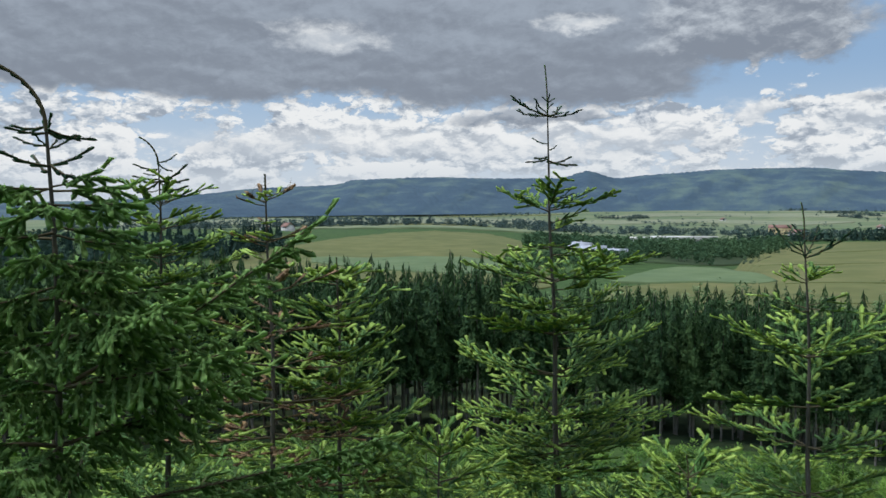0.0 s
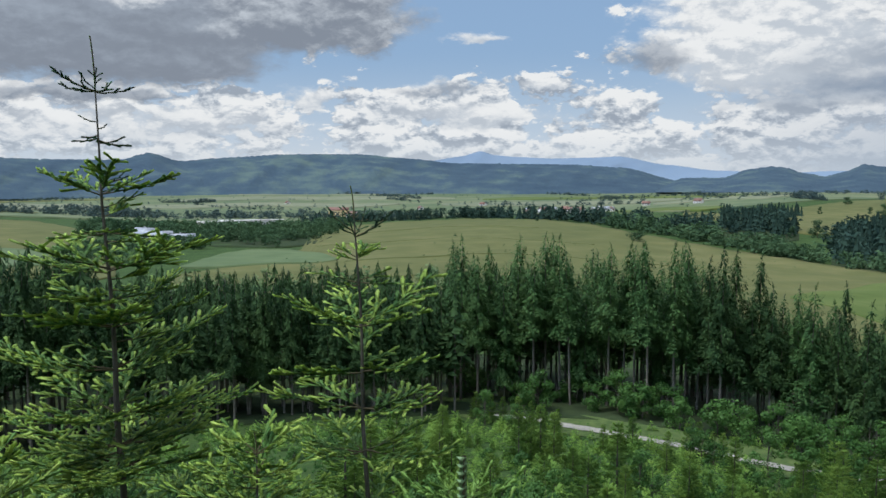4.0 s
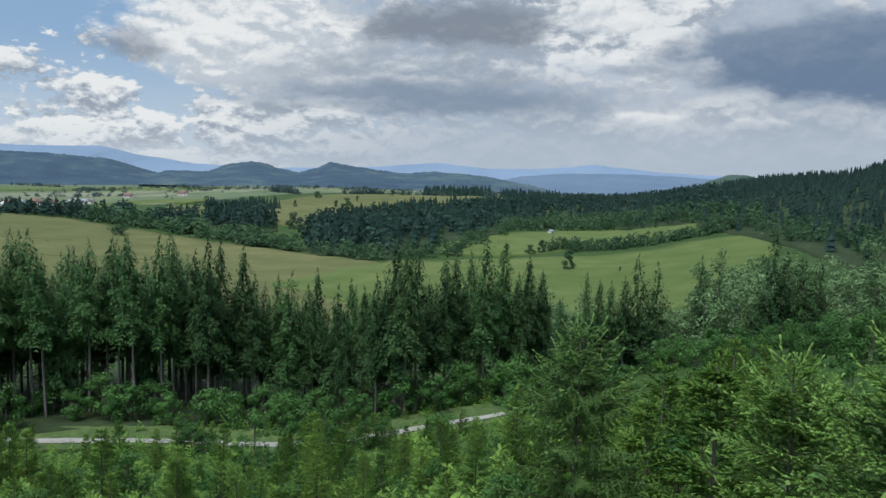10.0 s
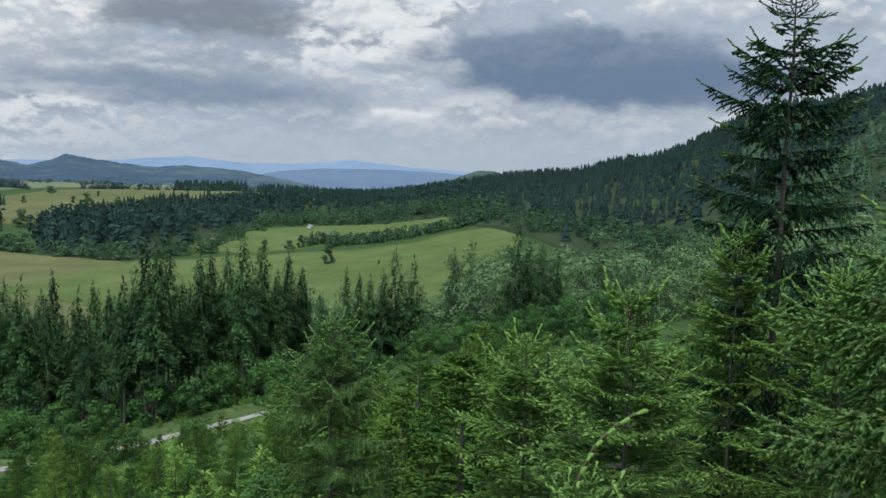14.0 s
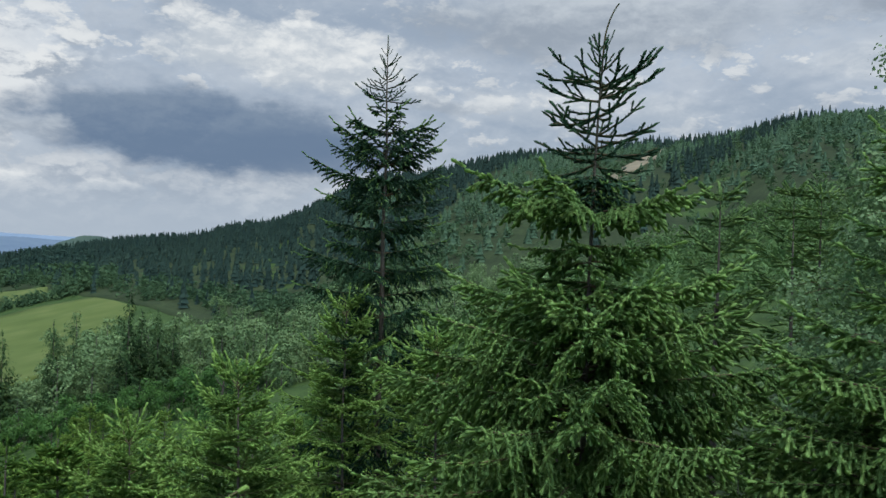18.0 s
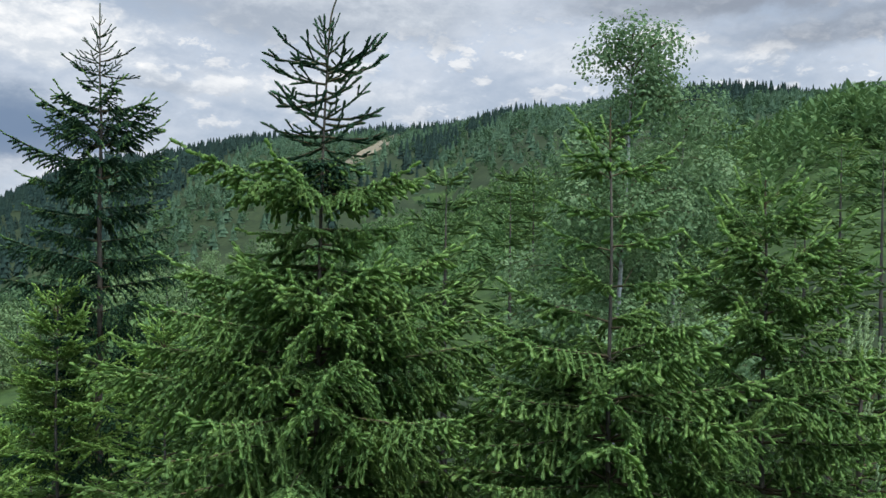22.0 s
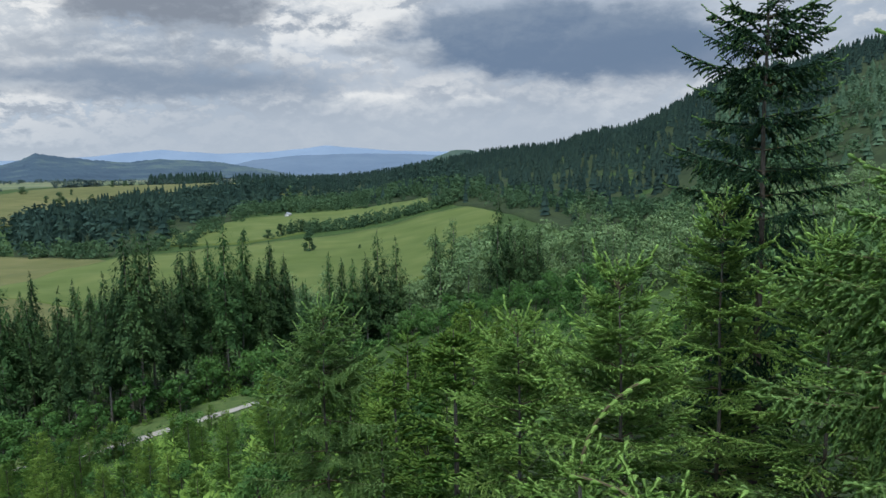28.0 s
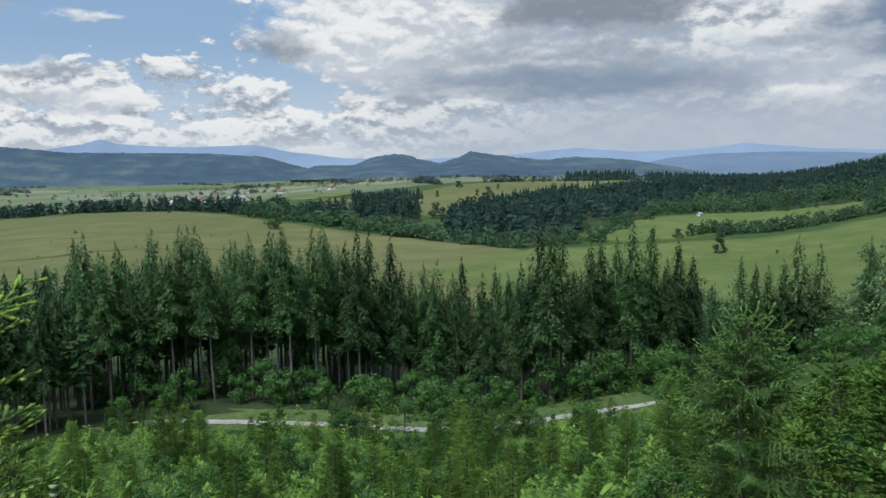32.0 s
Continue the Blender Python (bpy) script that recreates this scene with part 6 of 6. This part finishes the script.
# birch behind the spruces
def birch(h, d, top, seed):
    r = np.random.default_rng(seed)
    ob = thing("birch", h, d, "slim white-barked birch with small airy leaves", "tree")
    H = top - float(height(h, d))
    g = Geo()
    zs = np.linspace(-0.3, H * 0.97, 12)
    tube(g, np.stack([0.1 * np.sin(zs * 0.7), 0.06 * np.sin(zs * 0.9 + 1), zs], 1), 0.008 + 0.0055 * (H - zs), 8)
    part("trunk", g, M_BIRCHBARK, ob)
    for i in range(72):
        u = r.uniform(0.22, 0.99)
        a = r.uniform(0, 6.28)
        L = (0.30 + 1.75 * (1 - u) ** 0.75) * r.uniform(0.55, 1.15)
        p0 = np.array([0.1 * math.sin(H * u * 0.7), 0.06 * math.sin(H * u * 0.9 + 1), H * u])
        out = np.array([math.cos(a), math.sin(a), 0.0])
        s = np.linspace(0, 1, 7)[:, None]
        p = p0 + out * L * s + np.array([0, 0, 1.0]) * L * (1.1 * s - 0.75 * s * s)
        g = Geo()
        tube(g, p, np.linspace(0.012, 0.003, 7), 4)
        cs, rs = [], []
        for q in p[2:]:
            cs += [q, q + np.array([0, 0, -0.12])]
            rs += [0.20, 0.22]
        lf = Geo()
        leafy(lf, cs, rs, int(520 * L) + 60, 0.042, 0, r, 1.4)
        part("leaves", lf, M_BIRCH, part("branch", g, M_TWIG, ob))
    return ob


birch(-144.22, 9.89, 2.62, 301)
birch(-147.93, 11.38, 1.75, 302)

# firs and spruces crowding the upper slope
crowd = []
r3 = np.random.default_rng(5)
for h, d, s in ((-132.0, 14, 2.0), (-136.8, 17, 2.3), (-138.5, 20, 2.5), (-140.5, 16, 2.0), (-148.5, 19, 2.6), (-151.5, 21, 2.9), (-153.5, 17, 2.5), (-156.0, 15, 2.4), (-158.3, 20, 3.1), (-160.5, 17, 2.7), (-163.0, 14, 2.3), (-166.0, 17, 2.7), (-157.0, 10.5, 1.2), (-161.5, 11.0, 1.3), (-149.5, 12.5, 1.4), (-138.0, 11, 1.1), (-133.5, 10, 0.8), (-129.5, 11, 0.9), (-127, 14, 1.5), (-117.5, 13, 1.25), (-115.5, 17, 1.5), (-104.0, 16, 1.3), (-96.5, 17, 1.2), (-88.8, 15, 1.15), (-83.2, 18, 1.2)):
    crowd.append((h, d, r3.uniform(0, 360), s))
for _ in range(14):
    h = r3.uniform(-170, -112)
    d = r3.uniform(18, 60)
    crowd.append((h, d, r3.uniform(0, 360), r3.uniform(1.1, 1.9)))
for _ in range(24):
    crowd.append((r3.uniform(-170, -86), r3.uniform(8, 20), r3.uniform(0, 360), r3.uniform(0.65, 0.95)))
for _ in range(10):
    crowd.append((r3.uniform(-172, -150), r3.uniform(6.5, 14), r3.uniform(0, 360), r3.uniform(0.75, 1.1)))
for k in range(20):
    crowd.append((-80 - 1.7 * k + r3.normal(0, 0.6), r3.uniform(24, 62), r3.uniform(0, 360), r3.uniform(1.1, 1.7)))
SIDE = [side_conifer(h, d, 0, H, s, "tall young conifer crowding the upper slope") for h, d, H, s in ((-132.2, 14, 6.4, 45), (-151.5, 23, 7.2, 46), (-138.5, 20, 6.8, 47))]
scatter(SIDE, [(h, d, turn, s * (0.37 if h > -147 else 0.28)) for h, d, turn, s in crowd])


# ---- valley: buildings, single trees, hut ----
def house(h, d, w, l, tall, pitch, turn, wall, roof, label, floors=2, base=0.0):
    """A building with walls, a gabled or flat roof, a chimney and rows of windows."""
    ob = thing("house" if tall < 9 else "hall", h, d, label, "building", "buildings in the valley", 0.5, turn)
    g = Geo()
    x, y = w / 2, l / 2
    v = [(-x, -y, -2), (x, -y, -2), (x, y, -2), (-x, y, -2), (-x, -y, tall), (x, -y, tall), (x, y, tall), (-x, y, tall)]
    f = [(0, 1, 5), (0, 5, 4), (1, 2, 6), (1, 6, 5), (2, 3, 7), (2, 7, 6), (3, 0, 4), (3, 4, 7), (4, 5, 6), (4, 6, 7)]
    if pitch:
        n = len(v)
        v += [(0, -y, tall + pitch), (0, y, tall + pitch)]
        f += [(4, 5, n), (7, n + 1, 6)]
    g.add(v, f)
    part("wall", g, wall, ob)
    g = Geo()
    o = 0.5
    p = pitch if pitch else 0.5
    a = [(-x - o, -y - o, tall - (o * p / x if pitch else 0)), (0, -y - o, tall + p), (0, y + o, tall + p), (-x - o, y + o, tall - (o * p / x if pitch else 0))]
    b = [(-q[0], q[1], q[2]) for q in a]
    if not pitch:
        a[1], a[2] = (0, -y - o, tall + 0.5), (0, y + o, tall + 0.5)
    up = np.array([0, 0, 0.3])
    a, b = np.array(a), np.array(b)
    for s in (a, b):
        g.add(np.concatenate([s, s + up]), [(0, 1, 2), (0, 2, 3), (4, 6, 5), (4, 7, 6), (0, 4, 5), (0, 5, 1), (1, 5, 6), (1, 6, 2), (2, 6, 7), (2, 7, 3), (3, 7, 4), (3, 4, 0)])
    top = part("roof", g, roof, ob)
    if pitch:
        g = Geo()
        c = np.array([(-0.4, -0.4, 0), (0.4, -0.4, 0), (0.4, 0.4, 0), (-0.4, 0.4, 0)]) + np.array([x * 0.3, y * 0.3, tall + pitch * 0.5])
        g.add(np.concatenate([c, c + np.array([0, 0, pitch * 0.5 + 1.0])]), [(0, 1, 5), (0, 5, 4), (1, 2, 6), (1, 6, 5), (2, 3, 7), (2, 7, 6), (3, 0, 4), (3, 4, 7), (4, 5, 6), (4, 6, 7)])
        part("chimney", g, M_ROOFG, top)
    me = None
    for side in (-1, 1):
        for k in range(max(2, int(l / 4))):
            for fl in range(floors):
                if me is None:
                    q = Geo()
                    q.add([(0, -0.7, -0.8), (0, 0.7, -0.8), (0, 0.7, 0.8), (0, -0.7, 0.8), (0.08, -0.7, -0.8), (0.08, 0.7, -0.8), (0.08, 0.7, 0.8), (0.08, -0.7, 0.8)],
                          [(4, 5, 6), (4, 6, 7), (0, 4, 7), (0, 7, 3), (1, 2, 6), (1, 6, 5), (3, 7, 6), (3, 6, 2), (0, 1, 5), (0, 5, 4)])
                    me = q.mesh("window", [M_GLASS])
                win = new("window", me)
                win.parent = ob
                win.matrix_basis = Matrix.Translation((side * (x + 0.003), -y + (k + 0.5) * l / max(2, int(l / 4)), 1.6 + fl * tall / floors)) @ Matrix.Rotation(0 if side > 0 else math.pi, 4, "Z")
    return ob


house(-14.9, 575, 10, 15, 6, 2, 75, M_WALL, M_ROOFG, "white two-storey building beside the trees", 2)
house(-13.3, 590, 11, 18, 5, 3.5, 80, M_WALL, M_ROOFG, "long grey-roofed farm building", 2)
house(-12.5, 610, 12, 20, 6, 4, 30, M_WALL, M_ROOFG, "grey-roofed barn by the farm", 1)
for h, d, l in ((-17.0, 955, 48), (-19.0, 985, 60), (-20.4, 1000, 45), (-18.2, 930, 30)):
    house(h, d, 18, l, 6, 0, 88 + h, M_WALL, M_WALL, "long low white factory hall", 1)
house(-25.6, 1240, 14, 30, 14, 4, 60, M_WALLY, M_ROOF, "tall ochre building with a red roof", 3)
house(-26.6, 1220, 12, 18, 8, 4, 20, M_WALL, M_ROOF, "white house with a red roof", 2)
r4 = np.random.default_rng(12)
for i in range(17):
    h = r4.uniform(-45.5, -39.0)
    house(h, 1180 + r4.uniform(-60, 140), r4.uniform(9, 12), r4.uniform(11, 18), r4.uniform(5, 7), r4.uniform(3, 4.5), r4.uniform(0, 180), M_WALL, M_ROOF if i % 3 else M_ROOFG, "village house with a pitched roof among trees", 2)
for h, d in ((8.6, 900), (10.2, 870), (-31.5, 1500), (-36.0, 1750), (-47.5, 1500), (-51.0, 1420), (-22.0, 2000), (-11.0, 1900)):
    house(h, d, 10, 14, 5.5, 4, r4.uniform(0, 180), M_WALL, M_ROOF, "lone farmhouse with a red roof", 2)
house(-77.0, 646, 3.2, 6.5, 2.6, 0.8, 85, M_WALL, M_ROOFG, "small white hut in the meadow", 1)

# single trees in the fields
ROUND = [broadleaf("broadleaf_tree", -46.9, 548, 0, 12, 0.5, 71, 1500, 0.7, M_FARLEAF, M_BARK, "round dark tree on the field edge", "single field trees", 0.08),
         broadleaf("broadleaf_tree", -78.4, 391, 0, 11, 0.3, 72, 1700, 0.55, M_FARLEAF, M_BARK, "lone slim tree in the green meadow", "single field trees", 0.05)]
scatter(ROUND, [(-39.9, 720, 0, 0.3), (-58.6, 990, 10, 0.8), (-60.2, 1150, 50, 0.9), (-61.5, 1000, 90, 0.9), (-62.3, 960, 20, 1.1), (-63.0, 1100, 70, 0.7), (-64.2, 980, 120, 0.7), (-65.5, 1300, 40, 1.0), (-66.3, 1350, 75, 0.8), (-57.0, 640, 15, 0.9), (-58.5, 660, 45, 1.1), (-59.2, 575, 80, 0.8), (-70.3, 455, 15, 0.6), (-73.9, 462, 65, 0.6), (-75.6, 470, 25, 0.55), (-76.4, 480, 5, 0.8), (-69.0, 520, 95, 1.0), (-82.0, 385, 15, 0.25), (-28.5, 760, 5, 0.3), (-24.0, 610, 85, 0.35), (-34.0, 560, 50, 0.2)])
